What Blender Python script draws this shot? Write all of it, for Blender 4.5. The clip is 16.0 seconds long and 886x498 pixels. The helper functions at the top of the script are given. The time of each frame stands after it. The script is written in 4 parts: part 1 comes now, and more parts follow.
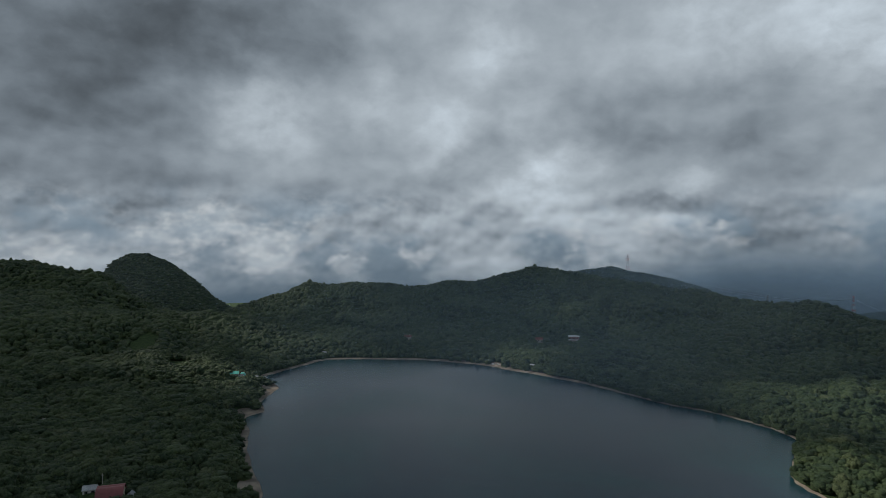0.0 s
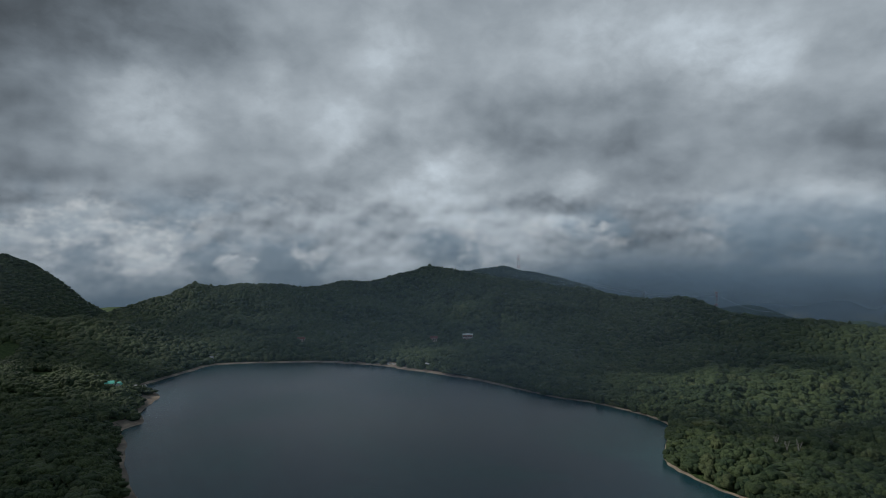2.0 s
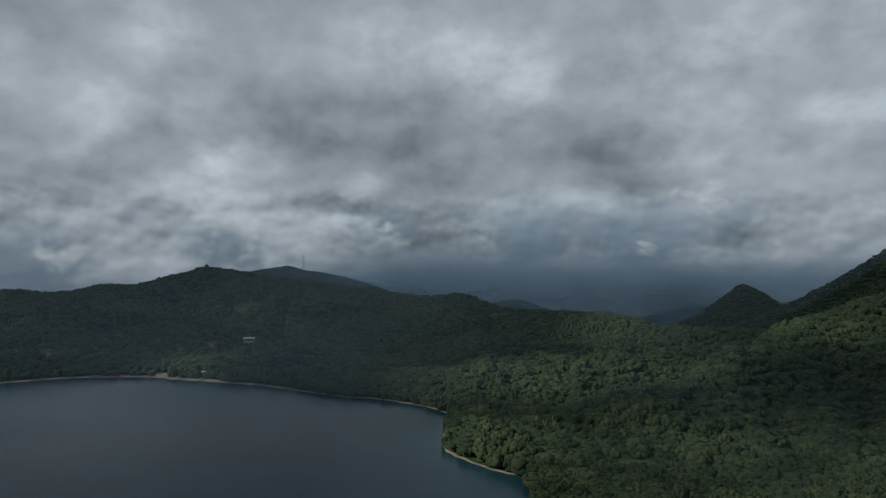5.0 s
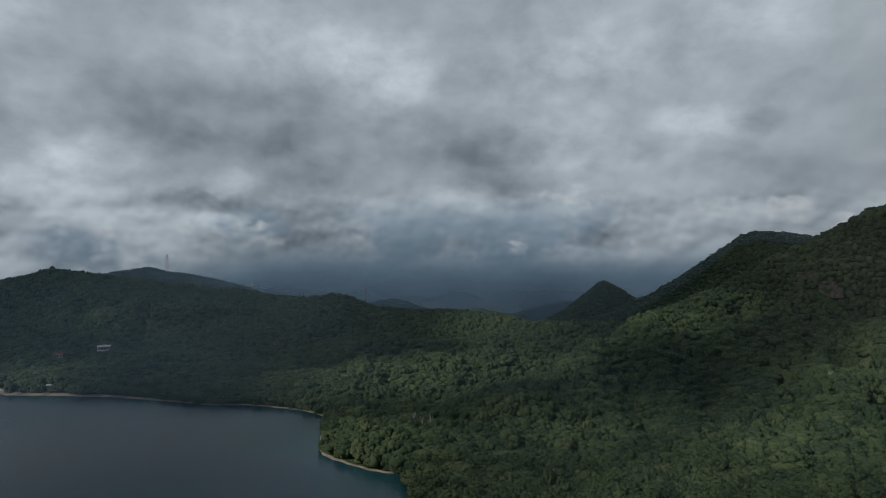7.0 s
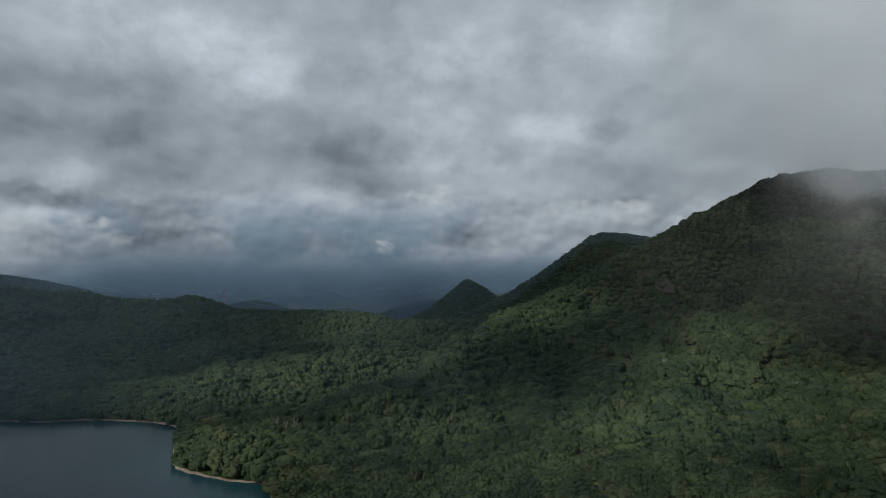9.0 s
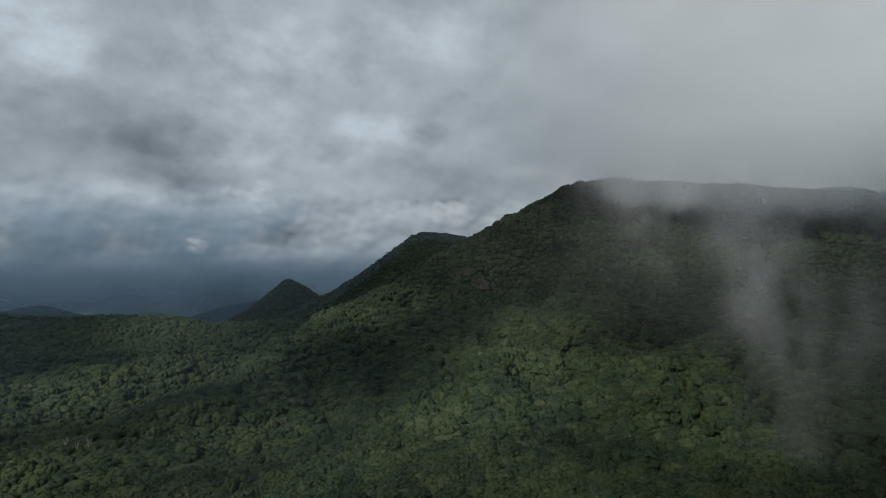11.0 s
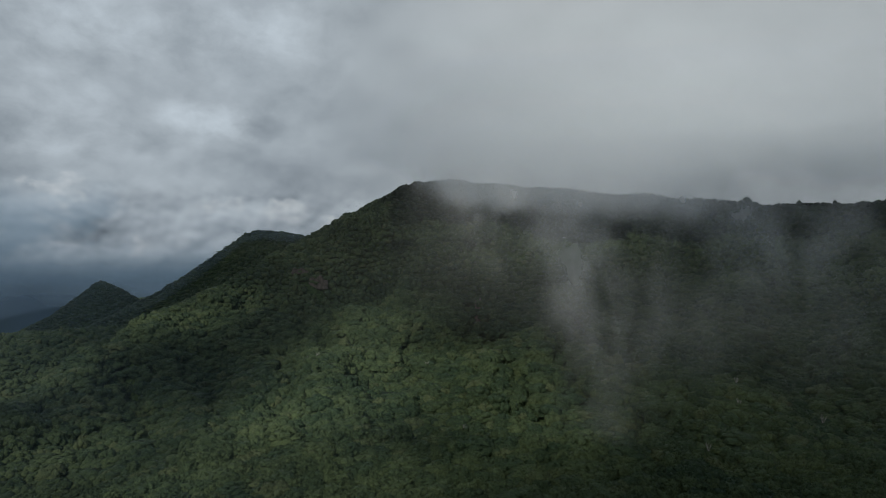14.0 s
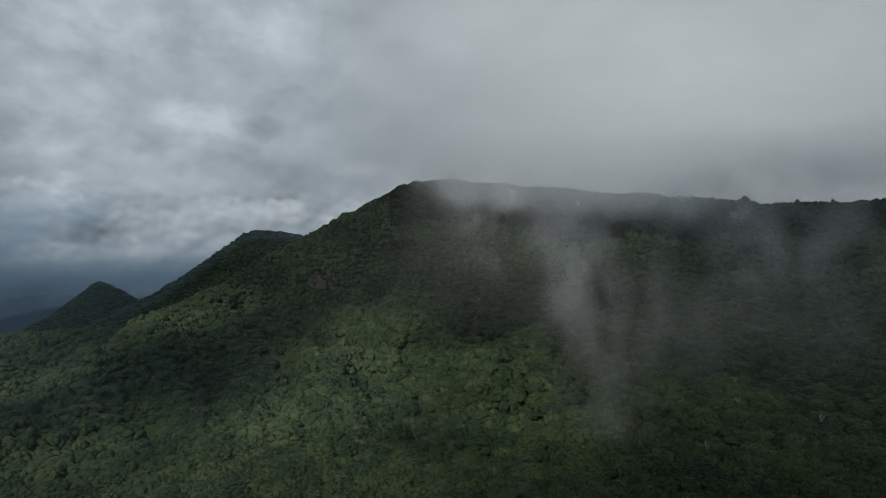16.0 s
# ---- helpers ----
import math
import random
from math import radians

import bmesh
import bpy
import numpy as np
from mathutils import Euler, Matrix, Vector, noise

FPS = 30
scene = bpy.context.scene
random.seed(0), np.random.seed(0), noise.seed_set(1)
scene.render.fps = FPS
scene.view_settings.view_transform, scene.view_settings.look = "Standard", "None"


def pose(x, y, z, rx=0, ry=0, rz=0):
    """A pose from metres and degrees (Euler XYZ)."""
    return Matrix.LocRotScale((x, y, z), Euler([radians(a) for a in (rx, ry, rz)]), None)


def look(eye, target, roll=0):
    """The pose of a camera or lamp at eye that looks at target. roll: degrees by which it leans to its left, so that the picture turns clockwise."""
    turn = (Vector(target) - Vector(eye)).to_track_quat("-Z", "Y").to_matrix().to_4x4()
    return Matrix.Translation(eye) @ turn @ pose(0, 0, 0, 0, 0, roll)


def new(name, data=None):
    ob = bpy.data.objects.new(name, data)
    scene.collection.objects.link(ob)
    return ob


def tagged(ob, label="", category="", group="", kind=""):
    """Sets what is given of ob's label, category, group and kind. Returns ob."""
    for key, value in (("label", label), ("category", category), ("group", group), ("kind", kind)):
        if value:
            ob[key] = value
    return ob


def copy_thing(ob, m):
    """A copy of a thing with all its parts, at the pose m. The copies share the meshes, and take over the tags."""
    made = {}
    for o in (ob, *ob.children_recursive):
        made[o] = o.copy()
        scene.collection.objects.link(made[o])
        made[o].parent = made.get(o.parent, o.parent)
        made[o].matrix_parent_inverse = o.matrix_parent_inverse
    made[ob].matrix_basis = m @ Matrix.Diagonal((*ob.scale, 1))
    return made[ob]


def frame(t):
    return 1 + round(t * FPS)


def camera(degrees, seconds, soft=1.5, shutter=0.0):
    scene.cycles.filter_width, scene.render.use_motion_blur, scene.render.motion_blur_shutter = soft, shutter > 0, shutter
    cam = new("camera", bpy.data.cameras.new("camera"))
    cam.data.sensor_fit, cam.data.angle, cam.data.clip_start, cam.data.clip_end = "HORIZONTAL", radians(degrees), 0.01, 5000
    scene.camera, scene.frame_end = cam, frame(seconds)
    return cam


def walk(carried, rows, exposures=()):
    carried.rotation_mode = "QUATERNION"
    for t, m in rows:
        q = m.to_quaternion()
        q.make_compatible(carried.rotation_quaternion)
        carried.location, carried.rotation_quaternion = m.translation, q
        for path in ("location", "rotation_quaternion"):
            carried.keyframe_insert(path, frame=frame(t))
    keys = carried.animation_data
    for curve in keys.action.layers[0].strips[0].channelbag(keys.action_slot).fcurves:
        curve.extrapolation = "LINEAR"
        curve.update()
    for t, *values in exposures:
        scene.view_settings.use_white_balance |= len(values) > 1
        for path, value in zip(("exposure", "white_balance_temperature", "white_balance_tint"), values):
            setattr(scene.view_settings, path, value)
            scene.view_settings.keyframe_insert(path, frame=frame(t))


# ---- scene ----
# ================= camera: a drone that hovers over the lake's near shore and turns to its right =================
EYE = 170.0                      # height over the lake
cam = camera(72.0, 16.0, soft=0.7)
ROWS = [  # seconds, heading (degrees to the right), pitch, roll
    (0.0, -4.36, 0.07, -0.27), (0.5, -2.23, 0.07, -0.24), (1.0, 0.0, 0.08, -0.20), (1.5, 2.53, 0.09, -0.20),
    (2.0, 5.44, 0.11, -0.25), (2.5, 8.54, 0.14, -0.31), (3.0, 11.58, 0.17, -0.35), (3.5, 14.70, 0.18, -0.35),
    (4.0, 17.93, 0.21, -0.36), (4.5, 21.80, 0.22, -0.36), (4.7, 23.30, 0.20, -0.33), (5.7, 29.60, 0.20, -0.30),
    (6.8, 35.64, 0.19, -0.24), (7.0, 36.85, 0.18, -0.16), (7.5, 39.59, 0.17, -0.14), (8.0, 42.29, 0.17, -0.17),
    (8.5, 45.28, 0.18, -0.17), (9.0, 49.31, 0.18, -0.20), (9.2, 51.18, 0.18, -0.24), (10.2, 59.65, 0.17, -0.30),
    (11.3, 68.17, 0.16, -0.36), (11.5, 69.79, 0.17, -0.42), (12.0, 73.64, 0.16, -0.50), (12.5, 76.27, 0.16, -0.48),
    (13.0, 78.52, 0.15, -0.39), (13.5, 80.30, 0.14, -0.33), (14.0, 80.86, 0.12, -0.25), (14.5, 80.89, 0.11, -0.21),
    (15.0, 80.90, 0.10, -0.20), (15.5, 80.96, 0.09, -0.15), (16.0, 80.99, 0.08, -0.12)]
walk(cam, [(t, pose(0, 0, EYE, 90 + pitch, roll, -yaw)) for t, yaw, pitch, roll in ROWS],
     exposures=[(0.0, 0.08), (4.0, -0.14), (7.0, -0.06), (9.0, 0.02), (16.0, 0.03)])


# ================= sky, sun =================
SUN_BEARING, SUN_HEIGHT = -78.0, 40.0     # degrees to the right of the first view, and over the horizon


# ================= materials =================
class Nodes:
    """Short hand for node trees."""
    def __init__(self, tree):
        self.t = tree
        self.t.nodes.clear()

    def n(self, kind, inputs=(), **props):
        node = self.t.nodes.new(kind)
        for key, value in props.items():
            setattr(node, key, value)
        for key, value in dict(inputs).items():
            self.put(node.inputs[key], value)
        return node

    def put(self, socket, value):
        if isinstance(value, bpy.types.NodeSocket):
            self.t.links.new(value, socket)
        else:
            socket.default_value = value

    def m(self, op, a, b=0.0, c=0.0, clamp=False):
        node = self.t.nodes.new("ShaderNodeMath")
        node.operation, node.use_clamp = op, clamp
        for i, v in enumerate((a, b, c)):
            self.put(node.inputs[i], v)
        return node.outputs[0]

    def v(self, op, a, b=(0, 0, 0), scale=1.0):
        node = self.t.nodes.new("ShaderNodeVectorMath")
        node.operation = op
        self.put(node.inputs[0], a)
        self.put(node.inputs[1], b)
        self.put(node.inputs[3], scale)
        return node.outputs[0]

    def mix(self, f, a, b):
        node = self.t.nodes.new("ShaderNodeMix")
        node.data_type = "RGBA"
        self.put(node.inputs[0], f)
        self.put(node.inputs[6], a if isinstance(a, bpy.types.NodeSocket) else (*a, 1))
        self.put(node.inputs[7], b if isinstance(b, bpy.types.NodeSocket) else (*b, 1))
        return node.outputs[2]

    def noise(self, vec, scale, detail=4.0, rough=0.55, distort=0.0):
        return self.n("ShaderNodeTexNoise", {"Vector": vec, "Scale": scale, "Detail": detail, "Roughness": rough, "Distortion": distort}).outputs["Fac"]

    def step(self, x, lo, hi):
        node = self.n("ShaderNodeMapRange", {"Value": x, "From Min": lo, "From Max": hi}, interpolation_type="SMOOTHSTEP")
        return node.outputs[0]


def material(name):
    mat = bpy.data.materials.new(name)
    mat.use_nodes = True
    return mat, Nodes(mat.node_tree)


def surface(name, colour, rough=0.7, metal=0.0, spec=0.3, vary=0.25, scale=0.6, bump=0.3, dirt=(0.6, 0.58, 0.52)):
    """A worn plain surface: its colour broken up at two scales, with fine relief."""
    mat, g = material(name)
    p = g.n("ShaderNodeNewGeometry").outputs["Position"]
    big, small = g.noise(p, scale * 0.25, 3), g.noise(p, scale * 3, 4)
    blend = g.m("MULTIPLY_ADD", small, 0.6, g.m("MULTIPLY", big, 0.4))
    dark = tuple(c * (1 - vary) * d ** vary for c, d in zip(colour, dirt))
    light = tuple(min(1, c * (1 + 0.5 * vary)) for c in colour)
    col = g.mix(g.step(blend, 0.3, 0.7), dark, light)
    b = g.n("ShaderNodeBump", {"Height": small, "Strength": bump, "Distance": 0.05}).outputs[0]
    s = g.n("ShaderNodeBsdfPrincipled", {"Base Color": col, "Roughness": rough, "Metallic": metal, "Specular IOR Level": spec, "Normal": b})
    g.n("ShaderNodeOutputMaterial", {"Surface": s.outputs[0]})
    return mat


def foliage_material(name, dark, light, dry):
    """Leaves: each tree has its own tone; clumps and leaves vary within it, with shaded hollows and lit tips painted
    in, and some light passes through.
    """
    mat, g = material(name)
    p = g.n("ShaderNodeNewGeometry").outputs["Position"]
    tone = g.m("FRACT", g.m("ADD", g.n("ShaderNodeAttribute", attribute_name="tone").outputs["Fac"], g.n("ShaderNodeObjectInfo").outputs["Random"]))
    stand = g.noise(p, 0.009, 4, 0.6)     # stands of one kind of tree
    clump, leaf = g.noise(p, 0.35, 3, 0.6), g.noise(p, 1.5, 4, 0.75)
    f = g.m("ADD", g.m("MULTIPLY_ADD", tone, 0.4, 0.06), g.m("ADD", g.m("MULTIPLY", clump, 0.3), g.m("MULTIPLY", stand, 0.9)))
    col = g.mix(g.step(f, 0.5, 1.15), dark, light)
    col = g.mix(g.m("MULTIPLY", g.step(tone, 0.9, 0.97), 0.35), col, dry)
    # colour imitates shade in the hollows between leaves, then light on their tips
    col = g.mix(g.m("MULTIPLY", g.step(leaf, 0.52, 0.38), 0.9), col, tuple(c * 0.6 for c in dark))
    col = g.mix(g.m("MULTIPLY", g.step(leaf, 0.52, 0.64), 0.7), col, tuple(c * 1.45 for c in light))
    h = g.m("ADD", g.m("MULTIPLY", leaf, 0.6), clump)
    b = g.n("ShaderNodeBump", {"Height": h, "Strength": 1.0, "Distance": 1.3}).outputs[0]
    s = g.n("ShaderNodeBsdfPrincipled", {"Base Color": col, "Roughness": 0.6, "Specular IOR Level": 0.22, "Normal": b})
    tr = g.n("ShaderNodeBsdfTranslucent", {"Color": col, "Normal": b})
    m = g.n("ShaderNodeMixShader", {0: 0.18, 1: s.outputs[0], 2: tr.outputs[0]})
    g.n("ShaderNodeOutputMaterial", {"Surface": m.outputs[0]})
    return mat


def ground_material():
    """Forest floor and undergrowth, grass in the clearings, bare earth here and there."""
    mat, g = material("undergrowth")
    p = g.n("ShaderNodeNewGeometry").outputs["Position"]
    n1, n2, n3 = g.noise(p, 0.02, 4), g.noise(p, 0.3, 4, 0.65), g.noise(p, 2.0, 3)
    col = g.mix(g.step(n2, 0.35, 0.65), (0.020, 0.038, 0.016), (0.055, 0.085, 0.03))
    col = g.mix(g.m("MULTIPLY", g.step(n1, 0.55, 0.7), 0.4), col, (0.075, 0.085, 0.035))
    b = g.n("ShaderNodeBump", {"Height": g.m("ADD", n2, n3), "Strength": 0.9, "Distance": 1.2}).outputs[0]
    s = g.n("ShaderNodeBsdfPrincipled", {"Base Color": col, "Roughness": 0.9, "Specular IOR Level": 0.1, "Normal": b})
    g.n("ShaderNodeOutputMaterial", {"Surface": s.outputs[0]})
    return mat


def water_material():
    """Dark lake water with small wind ripples, in bands of rougher and calmer water."""
    mat, g = material("lake_water")
    p = g.n("ShaderNodeNewGeometry").outputs["Position"]
    long = g.v("MULTIPLY", p, (1, 2.2, 1))
    ripple = g.m("ADD", g.noise(long, 0.9, 3, 0.6), g.m("MULTIPLY", g.noise(long, 0.22, 2), 1.2))
    wind = g.noise(p, 0.006, 4, 0.5, 0.6)
    b = g.n("ShaderNodeBump", {"Height": ripple, "Strength": g.m("MULTIPLY_ADD", wind, 0.5, 0.1), "Distance": 0.25}).outputs[0]
    col = g.mix(g.step(wind, 0.4, 0.65), (0.007, 0.028, 0.043), (0.012, 0.048, 0.055))
    s = g.n("ShaderNodeBsdfPrincipled", {"Base Color": col, "Roughness": g.m("MULTIPLY_ADD", wind, 0.22, 0.08), "IOR": 1.33, "Specular IOR Level": 0.36, "Normal": b})
    g.n("ShaderNodeOutputMaterial", {"Surface": s.outputs[0]})
    return mat


def beach_material():
    mat, g = material("beach_gravel")
    p = g.n("ShaderNodeNewGeometry").outputs["Position"]
    n1, n2 = g.noise(p, 0.05, 3), g.noise(p, 1.2, 5, 0.7)
    col = g.mix(g.step(n1, 0.4, 0.62), (0.14, 0.115, 0.092), (0.27, 0.22, 0.17))
    col = g.mix(g.step(n2, 0.5, 0.75), col, (0.13, 0.11, 0.09))
    b = g.n("ShaderNodeBump", {"Height": n2, "Strength": 0.6, "Distance": 0.3}).outputs[0]
    s = g.n("ShaderNodeBsdfPrincipled", {"Base Color": col, "Roughness": 0.85, "Specular IOR Level": 0.2, "Normal": b})
    g.n("ShaderNodeOutputMaterial", {"Surface": s.outputs[0]})
    return mat


def rock_material(name, a, c):
    mat, g = material(name)
    p = g.n("ShaderNodeNewGeometry").outputs["Position"]
    n1, n2 = g.noise(g.v("MULTIPLY", p, (1, 1, 0.3)), 0.25, 5, 0.65), g.noise(p, 1.4, 5, 0.7)
    col = g.mix(g.step(n1, 0.35, 0.65), a, c)
    col = g.mix(g.step(n2, 0.55, 0.8), col, tuple(0.4 * k for k in a))
    b = g.n("ShaderNodeBump", {"Height": g.m("ADD", n1, n2), "Strength": 0.9, "Distance": 0.8}).outputs[0]
    s = g.n("ShaderNodeBsdfPrincipled", {"Base Color": col, "Roughness": 0.9, "Specular IOR Level": 0.2, "Normal": b})
    g.n("ShaderNodeOutputMaterial", {"Surface": s.outputs[0]})
    return mat


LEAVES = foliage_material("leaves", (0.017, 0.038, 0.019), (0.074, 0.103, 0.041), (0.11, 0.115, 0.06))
GROUND, WATER, BEACH = ground_material(), water_material(), beach_material()
ROCK = rock_material("cliff_rock", (0.055, 0.050, 0.042), (0.105, 0.090, 0.076))
EARTH = rock_material("slide_earth", (0.10, 0.078, 0.064), (0.17, 0.135, 0.115))
BARK = surface("bark", (0.13, 0.11, 0.09), 0.9, spec=0.1, scale=2.0)
BLEACHED = surface("bleached_wood", (0.30, 0.29, 0.27), 0.8, spec=0.1, scale=2.0)


# ================= sky =================
# Cloud masses: bearing, height over the horizon, half width, half height (degrees), how much darker or lighter than the deck.
DARK_CLOUDS_WEST = [
    # the mass at bearing -80 is unseen, added to dim the left woods
    (-38.2, 2.2, 2.6, 0.7, -0.07), (-38.2, 3.5, 2.2, 0.6, -0.08), (-36, 7.2, 8.5, 2.7, -0.06), (-37, 14.5, 12.5, 8.5, -0.11), (-80, 28, 38, 24, -0.17), (-27.2, 5.4, 6.8, 1.7, -0.05), (-22.6, 19, 11, 4.6, -0.14),
    (-16, 4.9, 4.4, 1.8, -0.04), (-4.1, 6.5, 5.8, 2.1, -0.07), (2.1, 16.6, 5.9, 2.8, -0.04), (13.4, 11.2, 13, 3.1, -0.05), (13.9, 4.7, 3.6, 0.9, -0.13), (15.9, 13.2, 8.5, 3.6, -0.03),
    (21.2, 9.3, 8.6, 2.8, -0.03), (22.7, 1.2, 3.3, 2, -0.07)]
DARK_CLOUDS_EAST = [
    (26.5, 0.7, 4.7, 2.3, -0.11), (29.2, 7.6, 10.1, 2, -0.05), (36.7, 0.9, 5.2, 2, -0.11), (41.2, 9.1, 4.5, 2.9, -0.1),
    (42.4, 6.1, 3.7, 1.3, -0.06), (50.4, 1.1, 2.3, 1, -0.12), (55.1, 9, 1.8, 0.8, -0.07), (64, 11.5, 1.8, 0.9, -0.11), (67.8, 6.5, 6.5, 1.2, -0.03),
    (81.7, 6, 13, 1.6, -0.04), (104.2, 7, 11.1, 1.9, -0.03), (112.6, 5.2, 10, 2.6, -0.15)]
LIGHT_CLOUDS_WEST = [
    (-20.6, 11.6, 3.7, 3.2, 0.12), (-11, 13.1, 2.1, 2.5, 0.09), (-4.1, 11.1, 3.2, 3.1, 0.11), (-0.9, -1.5, 2.6, 2.1, 0.08), (0.1, 18.1, 3.2, 2.6, 0.11), (1.8, 4.9, 3.7, 1.8, 0.12),
    (3.3, 11.8, 2.1, 2, 0.06), (5.4, 7.5, 2.6, 2.1, 0.14), (9.5, 2.2, 4.5, 3.1, 0.1), (16.2, 2.7, 1.2, 0.7, 0.12), (17.2, 5.9, 2.4, 0.9, 0.08), (18.9, 18.1, 6.7, 3.1, 0.07),
    (19.2, 20.6, 3.2, 1.9, 0.05), (28.4, 18, 5.6, 2.4, 0.09)]
LIGHT_CLOUDS_EAST = [
    (29.2, 2.9, 3.1, 1.3, 0.05), (31.7, 15.4, 3.5, 2.9, 0.11), (37.8, 3.9, 4.7, 1.3, 0.07), (44.2, 16.7, 5.3, 4.4, 0.06), (47, 2.7, 2.2, 1.8, 0.05),
    (48.4, 9.7, 4.7, 3.1, 0.09), (50.7, 17.7, 3.8, 3.2, 0.08), (60, 11.2, 3.4, 1.9, 0.12), (60, 17.9, 7.7, 2.8, 0.08), (65.6, 19.5, 3.6, 1.7, 0.07),
    (79, 16.7, 7.9, 5.4, 0.03), (92.2, 17.4, 12.6, 4.7, 0.07), (108.5, 12.3, 10.4, 5.4, 0.09)]
# Heads of cumulus low over the hills: bearing, height, half width, half height.
CLOUD_HEADS = [
    (-37.1, -0, 3.4, 0.7), (-28.5, 1.7, 2, 0.9), (-25.4, 2.7, 2.5, 1.1), (-20.6, 0.3, 2.7, 1.6), 
    (-13.4, -1, 1.1, 0.5), (-7, -0.3, 1.5, 0.6), (7.6, 1.8, 0.7, 0.9), (9.9, 0.4, 0.8, 1.1),
    (14.1, 2.3, 1.1, 0.4), (19.4, 2.1, 1.6, 0.3), (43.5, 0.6, 0.5, 0.3), (48.7, 5, 1.8, 0.6), (54.6, 0.3, 0.8, 0.4),
    (61, 4, 1.4, 0.5), (66.3, 3.7, 1.6, 0.5), (70.2, 2.7, 0.6, 0.4)]


def build_world():
    world = bpy.data.worlds.new("cloudy_sky")
    scene.world = world
    world.use_nodes = True
    g = Nodes(world.node_tree)
    d = g.n("ShaderNodeTexCoord").outputs["Generated"]
    xyz = g.n("ShaderNodeSeparateXYZ", {0: d}).outputs
    rad = 180 / math.pi
    el0 = g.m("MULTIPLY", g.m("ARCSINE", xyz[2]), rad)
    az0 = g.m("MULTIPLY", g.m("ARCTAN2", xyz[0], xyz[1]), rad)
    sky = g.n("ShaderNodeTexSky", sky_type="NISHITA", sun_disc=False, sun_elevation=radians(SUN_HEIGHT), sun_rotation=radians(SUN_BEARING)).outputs[0]
    blue = g.v("SCALE", sky, scale=0.05)
    # cloud lumps, longer than high
    p = g.n("ShaderNodeCombineXYZ", {0: g.m("MULTIPLY", az0, 0.055), 1: g.m("MULTIPLY", el0, 0.078), 2: 0.7}).outputs[0]
    warp = g.n("ShaderNodeTexNoise", {"Vector": p, "Scale": 2.6, "Detail": 6.0, "Roughness": 0.55}).outputs["Color"]
    w = g.n("ShaderNodeSeparateColor", {0: warp}).outputs
    calm = g.step(az0, 88, 62)            # the mist over the mountain is smooth
    az = g.m("ADD", az0, g.m("MULTIPLY_ADD", w[0], 7.0, -3.5))
    el = g.m("ADD", el0, g.m("MULTIPLY_ADD", w[1], 5.0, -2.5))

    def blob(a, e, sa, se, u, v):
        u, v = g.m("MULTIPLY_ADD", u, 1 / sa, -a / sa), g.m("MULTIPLY_ADD", v, 1 / se, -e / se)
        return g.m("EXPONENT", g.m("MULTIPLY", g.m("POWER", g.m("MULTIPLY_ADD", u, u, g.m("MULTIPLY", v, v)), 1.2), -1.0))

    pw = g.v("ADD", p, g.v("SCALE", warp, scale=0.16))
    broad = g.noise(pw, 1.1, 3, 0.5)
    puff = g.noise(pw, 3.2, 7, 0.54)
    ragged = g.m("MULTIPLY_ADD", g.noise(g.v("ADD", pw, (3.3, 8.1, 0.0)), 4.2, 6, 0.55), 3.4, -0.7)     # the masses are lumpy within
    total = 0.0
    for a, e, sa, se, k in LIGHT_CLOUDS_WEST + LIGHT_CLOUDS_EAST:
        total = g.m("MULTIPLY_ADD", blob(a, e, 1.2 * sa, 1.2 * se, az, el), 1.15 * k, total)
    total = g.m("MULTIPLY", total, g.m("MAXIMUM", g.m("ADD", ragged, g.m("MULTIPLY", g.m("SUBTRACT", 1.0, ragged), g.m("MULTIPLY_ADD", calm, -0.8, 0.8))), 0.1))
    for a, e, sa, se, k in DARK_CLOUDS_WEST + DARK_CLOUDS_EAST:
        total = g.m("MULTIPLY_ADD", blob(a, e, 1.15 * sa, 1.15 * se, az, el), 0.95 * k, total)

    def billow(q, size):                  # rounded heads of cloud
        return g.n("ShaderNodeTexVoronoi", {"Vector": q, "Scale": size, "Detail": 2.0, "Roughness": 0.45, "Lacunarity": 2.2, "Smoothness": 0.5}, feature="SMOOTH_F1", voronoi_dimensions="2D", normalize=True).outputs["Distance"]

    lump = g.m("ADD", g.m("MULTIPLY_ADD", broad, 0.14, -0.07), g.m("MULTIPLY_ADD", puff, 0.24, -0.12))
    pb = g.v("ADD", p, g.v("SCALE", warp, scale=0.05))
    for size, rise, much, lo, hi in ((2.6, 0.08, 0.22, 22, 9), (6.0, 0.04, 0.34, 7, 3)):     # each head is light above and dark at its foot
        here, above = billow(pb, size), billow(g.v("ADD", pb, (-0.4 * rise, rise, 0.0)), size)
        lump = g.m("ADD", lump, g.m("MULTIPLY", g.m("MULTIPLY", g.m("SUBTRACT", above, here), much), g.step(el0, lo, hi)))
    lump = g.m("MULTIPLY", lump, g.m("MULTIPLY_ADD", calm, 0.8, 0.2))
    light = g.m("ADD", g.m("ADD", total, lump), g.m("MULTIPLY_ADD", calm, -0.045, 0.39))
    light = g.m("SMOOTH_MAX", light, 0.08, 0.08)
    deck = g.mix(g.step(light, 0.12, 0.45), (0.78, 0.94, 1.10), (0.875, 1.0, 1.11))
    deck = g.v("SCALE", deck, scale=light)
    # bright cumulus heads low over the hills, and blue haze behind them
    low = g.n("ShaderNodeCombineXYZ", {0: g.m("MULTIPLY", az0, 0.3), 1: g.m("MULTIPLY", el0, 0.45), 2: 3.7}).outputs[0]
    puffs = g.n("ShaderNodeTexNoise", {"Vector": low, "Scale": 1.5, "Detail": 4.0, "Roughness": 0.5})
